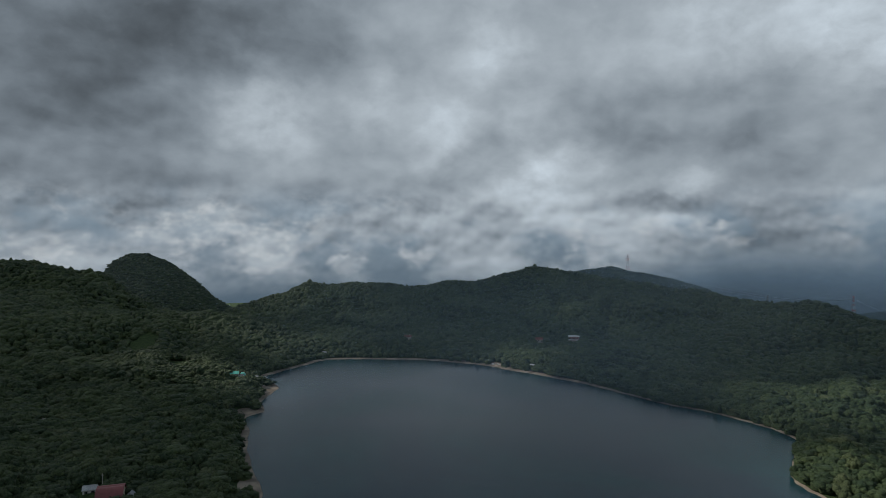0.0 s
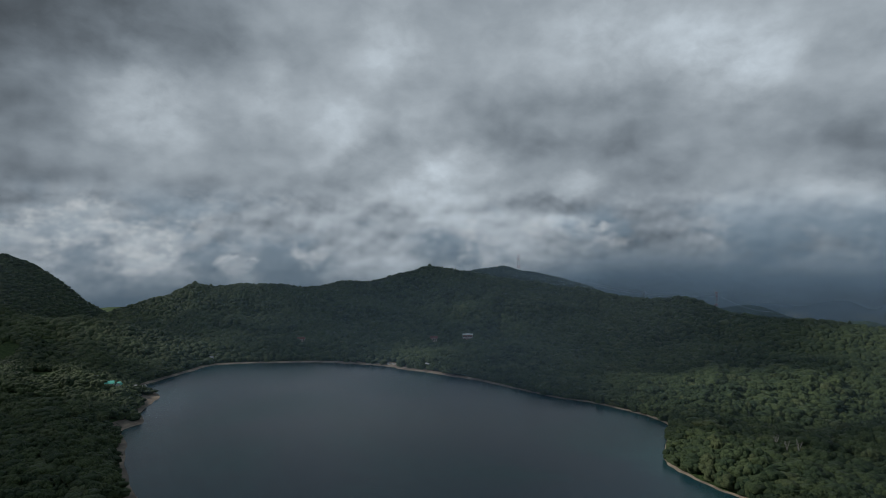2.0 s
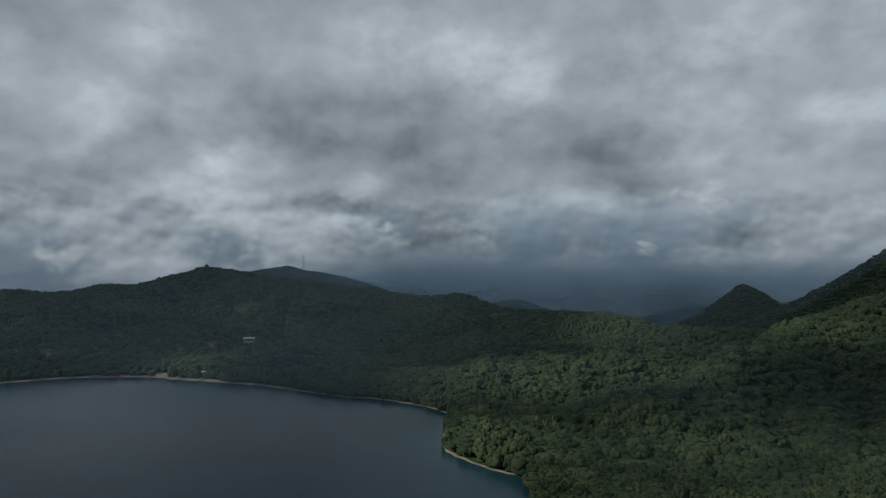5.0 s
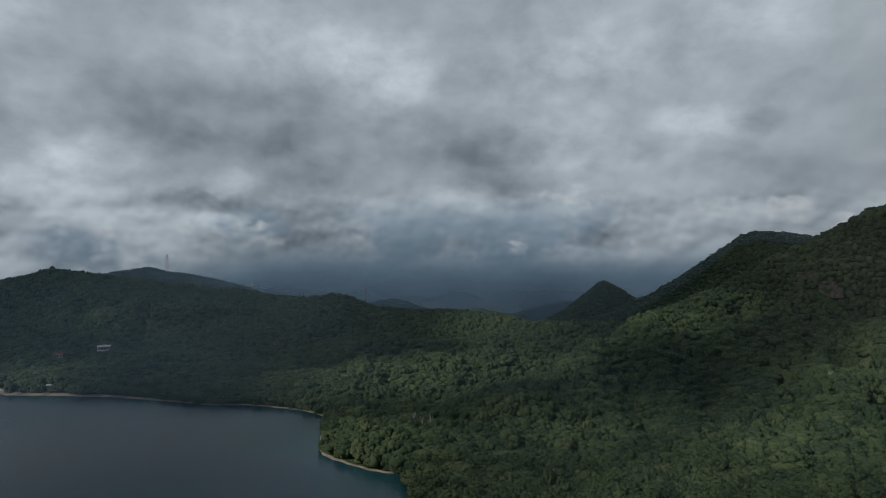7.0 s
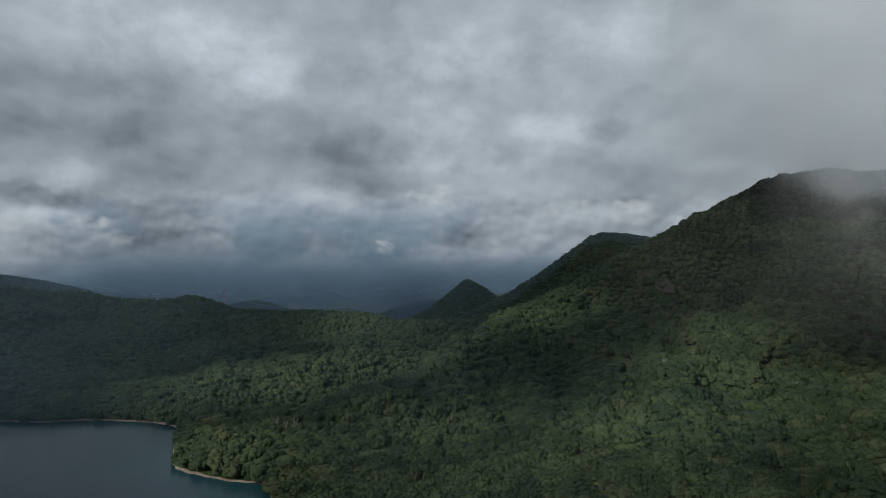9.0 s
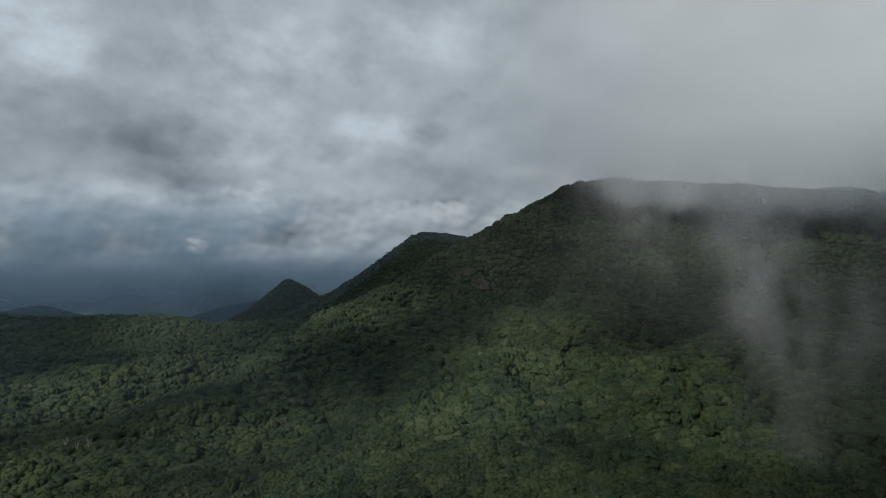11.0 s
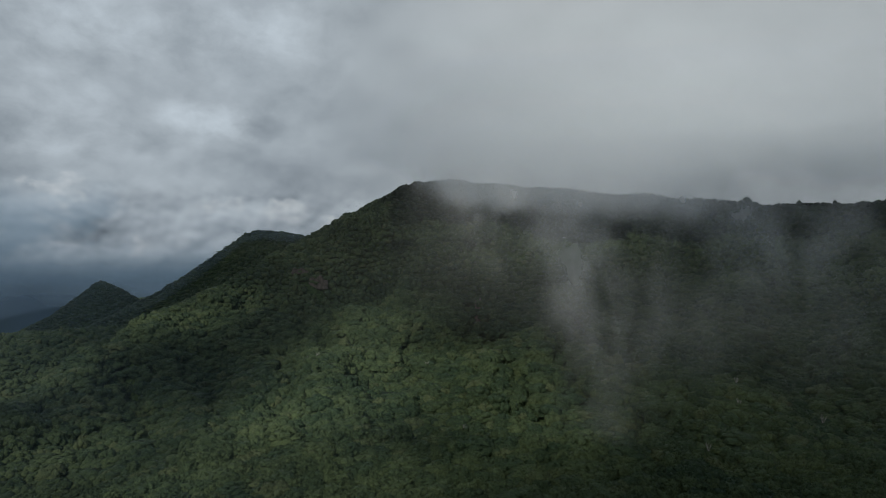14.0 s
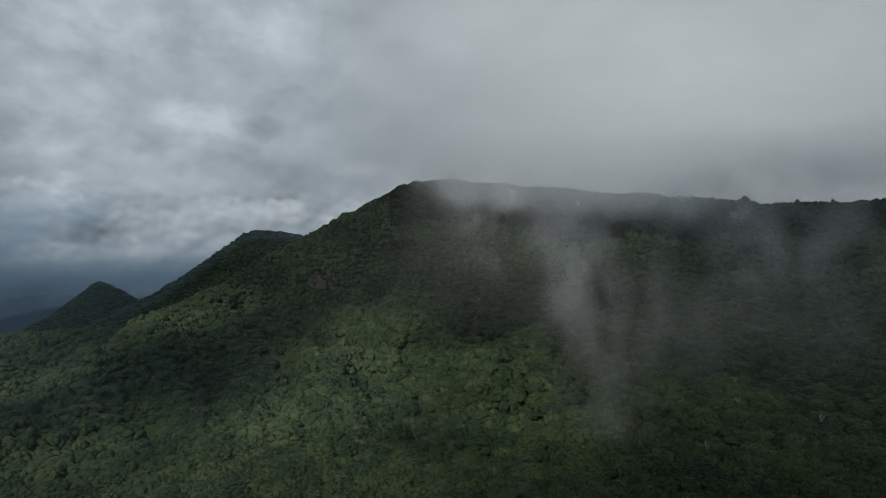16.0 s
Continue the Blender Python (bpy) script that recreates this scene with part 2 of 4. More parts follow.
    pc = g.n("ShaderNodeSeparateColor", {0: puffs.outputs["Color"]}).outputs
    az1 = g.m("ADD", az0, g.m("MULTIPLY_ADD", pc[0], 4.4, -2.2))
    el1 = g.m("ADD", el0, g.m("MULTIPLY_ADD", pc[1], 3.2, -1.6))
    heads = 0.0
    for a, e, sa, se in CLOUD_HEADS:         # crisp above, fading out below
        v = g.m("SUBTRACT", el1, e)
        heads = g.m("MAXIMUM", blob(a, 0, 1.3 * sa, 1.4 * se, az1, g.m("MAXIMUM", v, g.m("MULTIPLY", v, 0.45))), heads)
    small = g.m("MULTIPLY", g.step(g.noise(low, 0.75, 6, 0.6), 0.54, 0.68), g.m("MULTIPLY", g.m("MULTIPLY", g.step(el0, -2.0, 1.0), g.step(el0, 6.5, 2.5)), g.step(az0, 68, 50)))
    fine = g.noise(low, 2.6, 4, 0.55)
    head = g.m("MULTIPLY", g.step(g.m("ADD", heads, g.m("MULTIPLY_ADD", fine, 1.1, -0.55)), 0.15, 1.15), g.m("MULTIPLY_ADD", pc[2], 1.3, 0.15))
    head = g.m("MAXIMUM", head, g.m("MULTIPLY", small, 0.5), clamp=True)
    gap = g.m("MULTIPLY", g.step(g.noise(low, 0.35, 4, 0.6), 0.43, 0.60), g.m("MULTIPLY", g.step(el0, 6.5, 1.0), g.step(az0, 64, 50)))
    haze = g.mix(g.step(el0, -6, 5), (0.070, 0.112, 0.158), (0.135, 0.22, 0.31))
    haze = g.mix(0.12, haze, blue)
    col = g.mix(g.m("MULTIPLY", gap, 0.7), deck, haze)
    col = g.mix(g.m("MULTIPLY", head, g.m("MULTIPLY_ADD", g.step(az0, 22, 34), -0.12, 0.64)), col, g.mix(g.step(fine, 0.35, 0.68), (0.42, 0.47, 0.51), (0.60, 0.63, 0.65)))
    col = g.mix(g.step(g.m("MULTIPLY_ADD", g.step(az0, 22, 8), 2.2, el0), 1.0, -2.6), col, haze)
    col = g.mix(g.step(az0, 62, 92), col, g.v("MULTIPLY", col, (1.06, 1.01, 0.95)))     # greyer in the mist by the mountain
    high = g.step(el0, 26, 48)             # out of view overhead, the sky is dimmed and blued to darken the woods
    col = g.mix(high, col, g.v("MULTIPLY", col, (0.36, 0.49, 0.64)))
    bg = g.n("ShaderNodeBackground", {"Color": col, "Strength": 1.0})
    g.n("ShaderNodeOutputWorld", {"Surface": bg.outputs[0]})


build_world()
sun = new("sun", bpy.data.lights.new("sun", "SUN"))
sun.data.energy, sun.data.angle, sun.data.color = 4.0, radians(0.8), (1.0, 0.95, 0.86)
sun.matrix_world = look((0, 0, 0), (-math.sin(radians(SUN_BEARING)), -math.cos(radians(SUN_BEARING)), -math.tan(radians(SUN_HEIGHT))))


# ================= the land =================
# Outline of the lake in plan (x to the east of the first view, y ahead), in metres.
LAKE = [(-156, 405), (-177, 447), (-208, 511), (-227, 559), (-244, 592), (-236, 622), (-252, 655), (-255, 700), (-262, 735), (-296, 780),
        (-288, 826), (-266, 880), (-250, 918), (-197, 932), (-144, 933), (-91, 931), (-38, 914), (4, 892), (28, 868), (65, 840), (99, 809),
        (131, 777), (159, 740), (184, 706), (206, 684), (230, 663), (252, 638), (270, 603), (276, 565), (257, 531), (231, 484), (227, 460),
        (230, 437), (240, 410), (251, 390), (244, 366), (222, 320), (180, 220), (110, 130), (20, 100), (-60, 130), (-115, 230), (-140, 330)]


def closed_curve(points, steps):
    """A smooth closed curve through the points."""
    p = np.array(points, float)
    a, b, c, d = np.roll(p, 1, 0), p, np.roll(p, -1, 0), np.roll(p, -2, 0)
    out = []
    for u in np.linspace(0, 1, steps, endpoint=False):
        out.append(0.5 * (2 * b + (c - a) * u + (2 * a - 5 * b + 4 * c - d) * u * u + (3 * b - a - 3 * c + d) * u ** 3))
    return np.stack(out, 1).reshape(-1, 2)


SHORE = closed_curve(LAKE, 7)
_k = np.arange(len(SHORE))
SHORE = SHORE + np.stack([1.1 * np.sin(_k * 0.37) + 0.6 * np.sin(_k * 1.3 + 1), 1.1 * np.cos(_k * 0.43) + 0.6 * np.cos(_k * 1.7)], 1)


def shore_distance(x, y):
    """Metres from the waterline: positive on land, negative on the lake."""
    x, y = np.asarray(x, float), np.asarray(y, float)
    best, inside = np.full(x.shape, 1e9), np.zeros(x.shape, bool)
    for (ax, ay), (bx, by) in zip(SHORE, np.roll(SHORE, -1, 0)):
        ux, uy = bx - ax, by - ay
        k = np.clip(((x - ax) * ux + (y - ay) * uy) / (ux * ux + uy * uy), 0, 1)
        best = np.minimum(best, (x - ax - k * ux) ** 2 + (y - ay - k * uy) ** 2)
        cross = (ay > y) != (by > y)
        inside ^= cross & (x < ux * (y - ay) / (uy if uy else 1e-9) + ax)
    return np.where(inside, -1, 1) * np.sqrt(best)


TABLE = np.random.RandomState(5).rand(256, 256)


def value_noise(x, y):
    ix, iy = np.floor(x).astype(int), np.floor(y).astype(int)
    fx, fy = x - ix, y - iy
    fx, fy = fx * fx * (3 - 2 * fx), fy * fy * (3 - 2 * fy)
    g = lambda i, j: TABLE[i % 256, j % 256]
    return (g(ix, iy) * (1 - fx) + g(ix + 1, iy) * fx) * (1 - fy) + (g(ix, iy + 1) * (1 - fx) + g(ix + 1, iy + 1) * fx) * fy


def fbm(x, y, size, octaves=4):
    total, amp = 0, 0.5
    for k in range(octaves):
        total = total + amp * (value_noise(x / size + 17.3 * k, y / size + 9.1 * k) - 0.5)
        size, amp = size * 0.5, amp * 0.5
    return total


CANOPY = 7.0   # the crest lines below are those of the tree tops
# Crest lines as seen from the hovering point: bearing, angle of the crest over the eye's level, metres away.
LEFT_HILL = [(-75, -1.5, 1500), (-60, -0.4, 1500), (-46, -0.6, 1500), (-40.4, -0.92, 1480), (-37.5, -1.2, 1470), (-35.6, -1.76, 1450),
             (-33.6, -2.05, 1440), (-31.5, -3.8, 1420), (-29.2, -5.2, 1400), (-26, -7, 1380)]
LEFT_FOLD = [(-75, -5.4, 1000), (-45, -5.3, 1050), (-29, -5.3, 1100), (-23.9, -5.76, 1120), (-21.5, -6.53, 1100), (-19.1, -7.1, 1070),
             (-16.1, -8.45, 1020), (-14.5, -10, 990)]
RIM = [(-30, -6.8, 1480), (-24.2, -5.6, 1480), (-22.5, -5.0, 1480), (-20.6, -4.44, 1480), (-18.6, -3.9, 1480), (-16.6, -3.0, 1480),
       (-15.3, -3.32, 1480), (-12, -3.07, 1490), (-8.8, -3.28, 1500), (-6.7, -3.44, 1500), (-4, -3.06, 1500), (-1.4, -2.99, 1500),
       (0.7, -2.5, 1500), (2.8, -1.85, 1500), (4.1, -1.57, 1500), (7, -1.91, 1490), (10, -2.39, 1470), (12.9, -2.84, 1450),
       (15.8, -3.28, 1420), (18.6, -3.45, 1390), (20.8, -4.0, 1350), (22.9, -4.29, 1310), (24.6, -4.17, 1280), (27, -4.02, 1240),
       (28.5, -4.43, 1210), (29.6, -4.8, 1190), (31.1, -5.3, 1160), (33.5, -5.6, 1110), (35.8, -5.61, 1080)]
RIM += [(39.4, -5.58, 1040), (42, -5.8, 1010), (44.4, -6.45, 990), (48, -6.74, 980), (52.7, -6.4, 980), (57, -7.2, 980), (62, -9, 980)]
MOUNTAIN = [(54, -8.5, 800), (55.5, -6.2, 830), (57.9, -4.93, 880), (60.2, -3.63, 930), (62.4, -2.37, 980), (64.5, -1.0, 1030), (66.6, 0.1, 1080),
            (68.2, 1.3, 1110), (69.7, 2.1, 1130), (71.2, 3.0, 1150), (74.3, 4.61, 1200), (77, 5.96, 1230), (78.5, 6.39, 1240), (81.7, 6.5, 1250)]
MOUNTAIN += [(86, 6.2, 1260), (92, 5.6, 1260), (98, 5.1, 1240), (102, 4.7, 1220), (105.6, 4.47, 1200), (107.3, 4.42, 1190), (109, 3.6, 1180),
             (110.2, 3.95, 1170), (111.8, 4.16, 1170), (113.3, 3.96, 1160), (117, 3.9, 1150), (130, 3.0, 1100), (150, 0, 1000), (180, -3, 900)]
# Hills that stand behind: the same, farther off.
DOME = [(-36.5, -6, 1950), (-35, -3.4, 1950), (-33.5, -1.97, 1950), (-32.8, -1.05, 1950), (-31.5, -0.33, 1950), (-30.2, -0.36, 1950), (-28.5, -1.1, 1950),
        (-26.7, -2.44, 1950), (-24.9, -4.2, 1950), (-23.5, -5.13, 1950), (-20, -7, 1950)]
TOWER_HILL = [(1, -4.5, 2100), (5, -2.8, 2100), (7, -2.05, 2100), (9, -1.68, 2100), (11, -1.35, 2100), (13.4, -1.82, 2100), (16.7, -2.5, 2100),
              (19, -3.19, 2100), (20.6, -3.77, 2100), (23, -5.2, 2100), (26, -6.5, 2100)]
SHOULDER = [(47, -8, 1700), (50, -6.6, 1700), (54.6, -4.18, 1700), (57.9, -2.22, 1700), (60.7, -0.23, 1700), (62.8, 1.42, 1700), (64.1, 1.77, 1700),
            (66.2, 1.65, 1700), (67.9, 1.3, 1700), (72, 1, 1700), (90, -1, 1700), (110, -6, 1700)]
CONE = [(43.5, -7.8, 2050), (45.6, -6.54, 2050), (48.2, -5.2, 2050), (50.2, -3.62, 2050), (51.3, -2.62, 2050), (51.8, -2.55, 2050), (53.2, -3.31, 2050),
        (54.5, -4.19, 2050), (57, -5.8, 2050), (60, -7.5, 2050)]
KNOLL = [(26, -7, 2600), (29.3, -5.0, 2600), (31, -4.6, 2600), (32.1, -4.37, 2600), (33.5, -4.7, 2600), (35.1, -5.3, 2600), (38, -5.9, 2600), (40, -5.6, 2600),
         (42, -6, 2600), (46, -7, 2600)]
FAR_RANGE = [(34, -6, 3300), (38, -5.5, 3300), (40.5, -5.3, 3300), (43, -5.9, 3300), (45, -5.3, 3300), (47, -4.85, 3300), (49, -4.6, 3300), (52, -4.1, 3300),
             (56, -4, 3300), (70, -3.5, 3300), (90, -5, 3300)]


def crest(keys, az):
    """Height and distance of a crest line at the bearing az, and whether it exists there."""
    k = np.array(keys)
    r = np.interp(az, k[:, 0], k[:, 2])
    z = EYE + r * np.tan(np.radians(np.interp(az, k[:, 0], k[:, 1]))) - np.where(r < 1600, 4.5, np.where(r < 2300, CANOPY, 0.0))
    out = np.maximum(np.maximum(k[0, 0] - az, az - k[-1, 0]), 0)
    return z - 22 * out, r


def ridge(keys, az, r, inner, floor, power, back=0.35):
    """A slope that climbs from the distance `inner` to the crest line and falls behind it."""
    zc, rc = crest(keys, az)
    s = np.clip((r - inner) / np.maximum(rc - inner, 50), 0, 1)
    up = s ** power
    u = np.maximum(r - rc, 0)
    return floor + (zc - floor) * up - back * u * u / (u + 60)


def hill(keys, az, r, front=0.45, back=0.4):
    zc, rc = crest(keys, az)
    u = r - rc
    k = np.where(u < 0, front, back)
    return zc - k * u * u / (np.abs(u) + 70)


SPUR = [(25.7, 535, 0), (30.5, 540, 6), (35.6, 560, 13), (42.3, 620, 39), (50.2, 720, 58), (55.5, 830, 78), (60, 930, 100)]  # bearing, metres away, height


def spur(x, y):
    """The ridge that runs down from the mountain to the point of land."""
    best = np.full(x.shape, -1e9)
    pts = [(r * math.sin(radians(a)), r * math.cos(radians(a)), z) for a, r, z in SPUR]
    for (ax, ay, az), (bx, by, bz) in zip(pts, pts[1:]):
        ux, uy = bx - ax, by - ay
        k = np.clip(((x - ax) * ux + (y - ay) * uy) / (ux * ux + uy * uy), 0, 1)
        d = np.hypot(x - ax - k * ux, y - ay - k * uy)
        best = np.maximum(best, az + (bz - az) * k - 0.55 * d * d / (d + 45))
    return best


# Small valleys: bearing and metres away of both ends, depth, half width.
VALLEYS = [(33, 640, 53, 930, 32, 60), (46, 440, 61, 760, 22, 60), (75.5, 1060, 70, 900, 34, 60), (70, 900, 64, 640, 24, 60), (91, 1100, 85, 860, 38, 60),
           (85, 860, 78, 560, 16, 60), (103, 1100, 99, 700, 24, 60), (99, 700, 90, 430, 10, 50), (113, 1050, 110, 600, 20, 55), (-38, 1200, -33, 800, 16, 60),
           (-12, 1350, -10, 1050, 16, 60), (2, 1400, -1, 1000, 20, 60), (11, 1400, 12, 950, 22, 55), (18, 1300, 18, 850, 20, 55), (25, 1200, 26, 760, 18, 55)]


def carve(x, y):
    total = 0
    for a0, r0, a1, r1, deep, wide in VALLEYS:
        ax, ay, bx, by = r0 * math.sin(radians(a0)), r0 * math.cos(radians(a0)), r1 * math.sin(radians(a1)), r1 * math.cos(radians(a1))
        ux, uy = bx - ax, by - ay
        k = np.clip(((x - ax) * ux + (y - ay) * uy) / (ux * ux + uy * uy), 0, 1)
        d = np.hypot(x - ax - k * ux, y - ay - k * uy) + 50 * fbm(x, y, 120, 2)
        total = total + deep * np.exp(-(d / wide) ** 2) * np.sin(np.pi * np.clip(k * 0.9 + 0.1, 0, 1)) ** 0.5
    return total


def soft_max(a, b, k=6.0):
    return np.maximum(a, b) + k * 0.25 * np.maximum(1 - np.abs(a - b) / k, 0) ** 2


def height(x, y):
    """The ground's height over the lake."""
    x, y = np.asarray(x, float), np.asarray(y, float)
    r, az = np.hypot(x, y), np.degrees(np.arctan2(x, y))
    d = shore_distance(x, y)
    wild = np.clip((r - 150) / 600, 0.3, 1)
    az = az + 0.35 * fbm(x, y, 160, 3) * (r < 1800) * (r > 200)
    inner_left = np.interp(az, [-180, -60, -40, -22, -20, -16, -10], [200, 300, 330, 440, 780, 930, 960])
    inner_rim = np.interp(az, [-30, -15, -8, 0, 5, 10, 15, 20, 24, 27, 33, 45, 60], [900, 945, 935, 890, 845, 790, 725, 690, 650, 560, 480, 450, 450])
    base = 6 + 12 * np.clip((r - 300) / 500, 0, 1) - 262 * np.clip((r - 1050) / 2200, 0, 1) ** 0.95
    z = base
    z = soft_max(z, ridge(LEFT_HILL, az, r, inner_left + 350, 6, 1.15))
    z = soft_max(z, ridge(LEFT_FOLD, az, r, inner_left, 6, 1.5))
    z = soft_max(z, ridge(RIM, az, r, inner_rim, 4, np.interp(az, [30, 40], [1.25, 1.9]), 0.3))
    z = soft_max(z, np.where((az > 40) & (r > 40), ridge(MOUNTAIN, az, r, np.interp(az, [54, 66, 80], [500, 380, 300]), 22 * np.clip((r - 80) / 250, 0, 1) * np.interp(az, [40, 58, 150, 180], [0, 1, 1, 0]), np.interp(az, [54, 64, 80], [1.2, 1.7, 2.1])), -300))
    z = soft_max(z, spur(x, y), 14)
    gully = np.abs(fbm(x + 60 * fbm(x, y, 300, 2), y, 210, 3))
    ribs = np.abs(value_noise(az / 4.2 + 0.004 * r, r / 420 + 3.3) - 0.5) + 0.5 * np.abs(value_noise(az / 1.7 - 0.003 * r, r / 260) - 0.5)
    away = 1.0                             # the folds die out at the crest lines
    for keys in (LEFT_HILL, LEFT_FOLD, RIM, MOUNTAIN):
        zc, rc = crest(keys, az)
        inside = (az > keys[0][0]) & (az < keys[-1][0])
        away = away * np.where(inside, 1 - np.exp(-((r - rc) / 110) ** 2), 1)
    slope_part = np.clip(z / 55, 0, 1) * away * (r < 1700) * np.clip((r - 250) / 200, 0, 1)
    z = z - wild * 130 * np.maximum(0.13 - gully, 0) * np.clip(z / 40, 0.1, 1.2) * (0.05 + 0.95 * away)
    z = z - carve(x, y) * np.clip(z / 30, 0, 1) * away
    z = z - 62 * np.maximum(0.36 - ribs, 0) * slope_part + wild * 14 * fbm(x, y, 110, 4) * (0.25 + 0.75 * away)
    z = z + 13 * fbm(x, y, 34, 3) * np.clip(z / 60, 0, 1) * (1 - away)     # knobs along the crests
    for keys in (DOME, TOWER_HILL, SHOULDER, CONE, KNOLL, FAR_RANGE):
        z = soft_max(z, hill(keys, az, r) + 11 * fbm(x, y, 46, 3) * (keys is not DOME and keys is not CONE) + 9 * fbm(x, y, 200, 5) * np.where(np.abs(r - keys[0][2]) > 120, 1, 0.45), 10)
    land = 0.5 + 0.10 * np.clip(d, 0, 9) + 0.32 * np.clip(d - 9, 0, None) ** 1.05
    z = np.where(d > 0, np.where(d < 500, -soft_max(-z, -land, 4), z), np.maximum(0.5 + 0.22 * d, -9))
    return np.where((d > 0) & (d < 40), np.maximum(z, 0.5 + 0.08 * np.clip(d, 0, 9)), z)


def mesh_from_arrays(name, verts, faces, smooth=False):
    """A mesh from numpy arrays; all faces have the same number of corners."""
    me = bpy.data.meshes.new(name)
    k = faces.shape[1]
    me.vertices.add(len(verts))
    me.vertices.foreach_set("co", np.ascontiguousarray(verts, np.float32).ravel())
    me.loops.add(faces.size)
    me.loops.foreach_set("vertex_index", np.ascontiguousarray(faces, np.int32).ravel())
    me.polygons.add(len(faces))
    me.polygons.foreach_set("loop_start", np.arange(0, faces.size, k, dtype=np.int32))
    if smooth:
        me.polygons.foreach_set("use_smooth", np.ones(len(faces), bool))
    me.update(calc_edges=True)
    return me


def build_ground():
    az = np.radians(np.arange(0, 360, 0.6))
    rr = np.concatenate([np.linspace(0.02, 240, 16)[:-1], np.linspace(240, 1300, 86), 1300 * np.geomspace(1.012, 4900 / 1300, 55)])
    a, r = np.meshgrid(az, rr, indexing="ij")
    x, y = r * np.sin(a), r * np.cos(a)
    z = height(x, y)
    n, m = x.shape
    i, j = np.meshgrid(np.arange(n), np.arange(m - 1), indexing="ij")
    q = np.stack([i * m + j, (i + 1) % n * m + j, (i + 1) % n * m + j + 1, i * m + j + 1], -1).reshape(-1, 4)[:, ::-1]
    me = mesh_from_arrays("ground", np.stack([x, y, z], -1).reshape(-1, 3), q, True)
    me.materials.append(GROUND)
    return tagged(new("ground", me), "wooded volcanic hills and valley floor around a lake", "ground", kind="structure")


def build_lake():
    bm = bmesh.new()
    centre = SHORE.mean(0)
    ring = [bm.verts.new((x, y, 0.3)) for x, y in SHORE + (SHORE - centre) / np.linalg.norm(SHORE - centre, axis=1)[:, None] * 1.5]
    bmesh.ops.triangulate(bm, faces=[bm.faces.new(ring)])
    bmesh.ops.recalc_face_normals(bm, faces=bm.faces)
    if sum(f.normal.z for f in bm.faces) < 0:
        bmesh.ops.reverse_faces(bm, faces=bm.faces)
    me = bpy.data.meshes.new("water")
    bm.to_mesh(me)
    bm.free()
    me.materials.append(WATER)
    return tagged(new("water", me), "calm dark blue-grey lake under clouds", "lake", kind="structure")


def shore_strip(x, y):
    """Least width of the bare shore: broad along the far and left shores, narrow under the woods on the right."""
    far = np.clip((y - 640) / 160, 0, 1) * np.clip((330 - x) / 250, 0, 1)
    left = np.clip((-130 - x) / 40, 0, 1) * np.clip((y - 350) / 60, 0, 1)
    return 1.0 + 5.5 * np.maximum(far, 0.75 * left)


def build_beach():
    """A strip of pale gravel round the lake, broader in the bays."""
    s = SHORE
    t = np.roll(s, -1, 0) - np.roll(s, 1, 0)
    nrm = np.stack([t[:, 1], -t[:, 0]], 1) / np.linalg.norm(t, axis=1)[:, None]
    area = np.sum(s[:, 0] * np.roll(s[:, 1], -1) - np.roll(s[:, 0], -1) * s[:, 1])
    nrm *= 1 if area > 0 else -1
    wide = shore_strip(s[:, 0], s[:, 1]) + 10 * np.clip(fbm(s[:, 0], s[:, 1], 60, 3) - 0.02, 0, 0.3)
    wide = wide + 13 * np.exp(-((s[:, 0] + 250) ** 2 + (s[:, 1] - 715) ** 2) / 45 ** 2) + 9 * np.exp(-((s[:, 0] - 10) ** 2 + (s[:, 1] - 890) ** 2) / 80 ** 2)
    wide = wide + 11 * np.exp(-((s[:, 0] + 240) ** 2 + (s[:, 1] - 605) ** 2) / 28 ** 2) + 9 * np.exp(-((s[:, 0] + 165) ** 2 + (s[:, 1] - 415) ** 2) / 26 ** 2)
    lines = [s + nrm * ((k * wide)[:, None] if k > 0 else k) for k in (-2.5, 0.0, 0.35, 0.75, 1.0)]
    lift = (0.05, 0.15, 0.4, 0.45, 0.1)
    v = np.concatenate([np.column_stack([p, height(p[:, 0], p[:, 1]) + h]) for p, h in zip(lines, lift)])
    n = len(s)
    i, j = np.meshgrid(np.arange(n), np.arange(4), indexing="ij")
    q = np.stack([j * n + i, (j + 1) * n + i, (j + 1) * n + (i + 1) % n, j * n + (i + 1) % n], -1).reshape(-1, 4)
    if area > 0:
        q = q[:, ::-1]
    me = mesh_from_arrays("beach", v, q, True)
    me.materials.append(BEACH)
    return tagged(new("beach", me), "narrow strip of pale gravel along the lake shore", "beach", kind="structure")


build_ground()
build_lake()
build_beach()


# ================= the forest =================
RNG = np.random.RandomState(11)
# Ground without trees: x, y, half axes, turn in degrees.
OPEN = [(-477, 812, 55, 20, 120), (-390, 740, 26, 20, 118), (-292, 1170, 16, 34, 104), (-241, 375, 19, 14, 20), (-262, 381, 12, 10, 0), (-270, 372, 14, 8, 0),
        (-393, 518, 13, 9, 0), (-303, 716, 12, 9, 0), (-288, 733, 9, 6, 0), (139, 1005, 10, 9, 0), (-136, 1012, 8, 8, 0), (84, 1020, 7, 6, 0),
        (-256, 934, 6, 8, 0), (14, 899, 16, 7, 0), (58, 870, 15, 8, -35), (888, 338, 12, 17, 20), (838, 85, 16, 6, 5)]


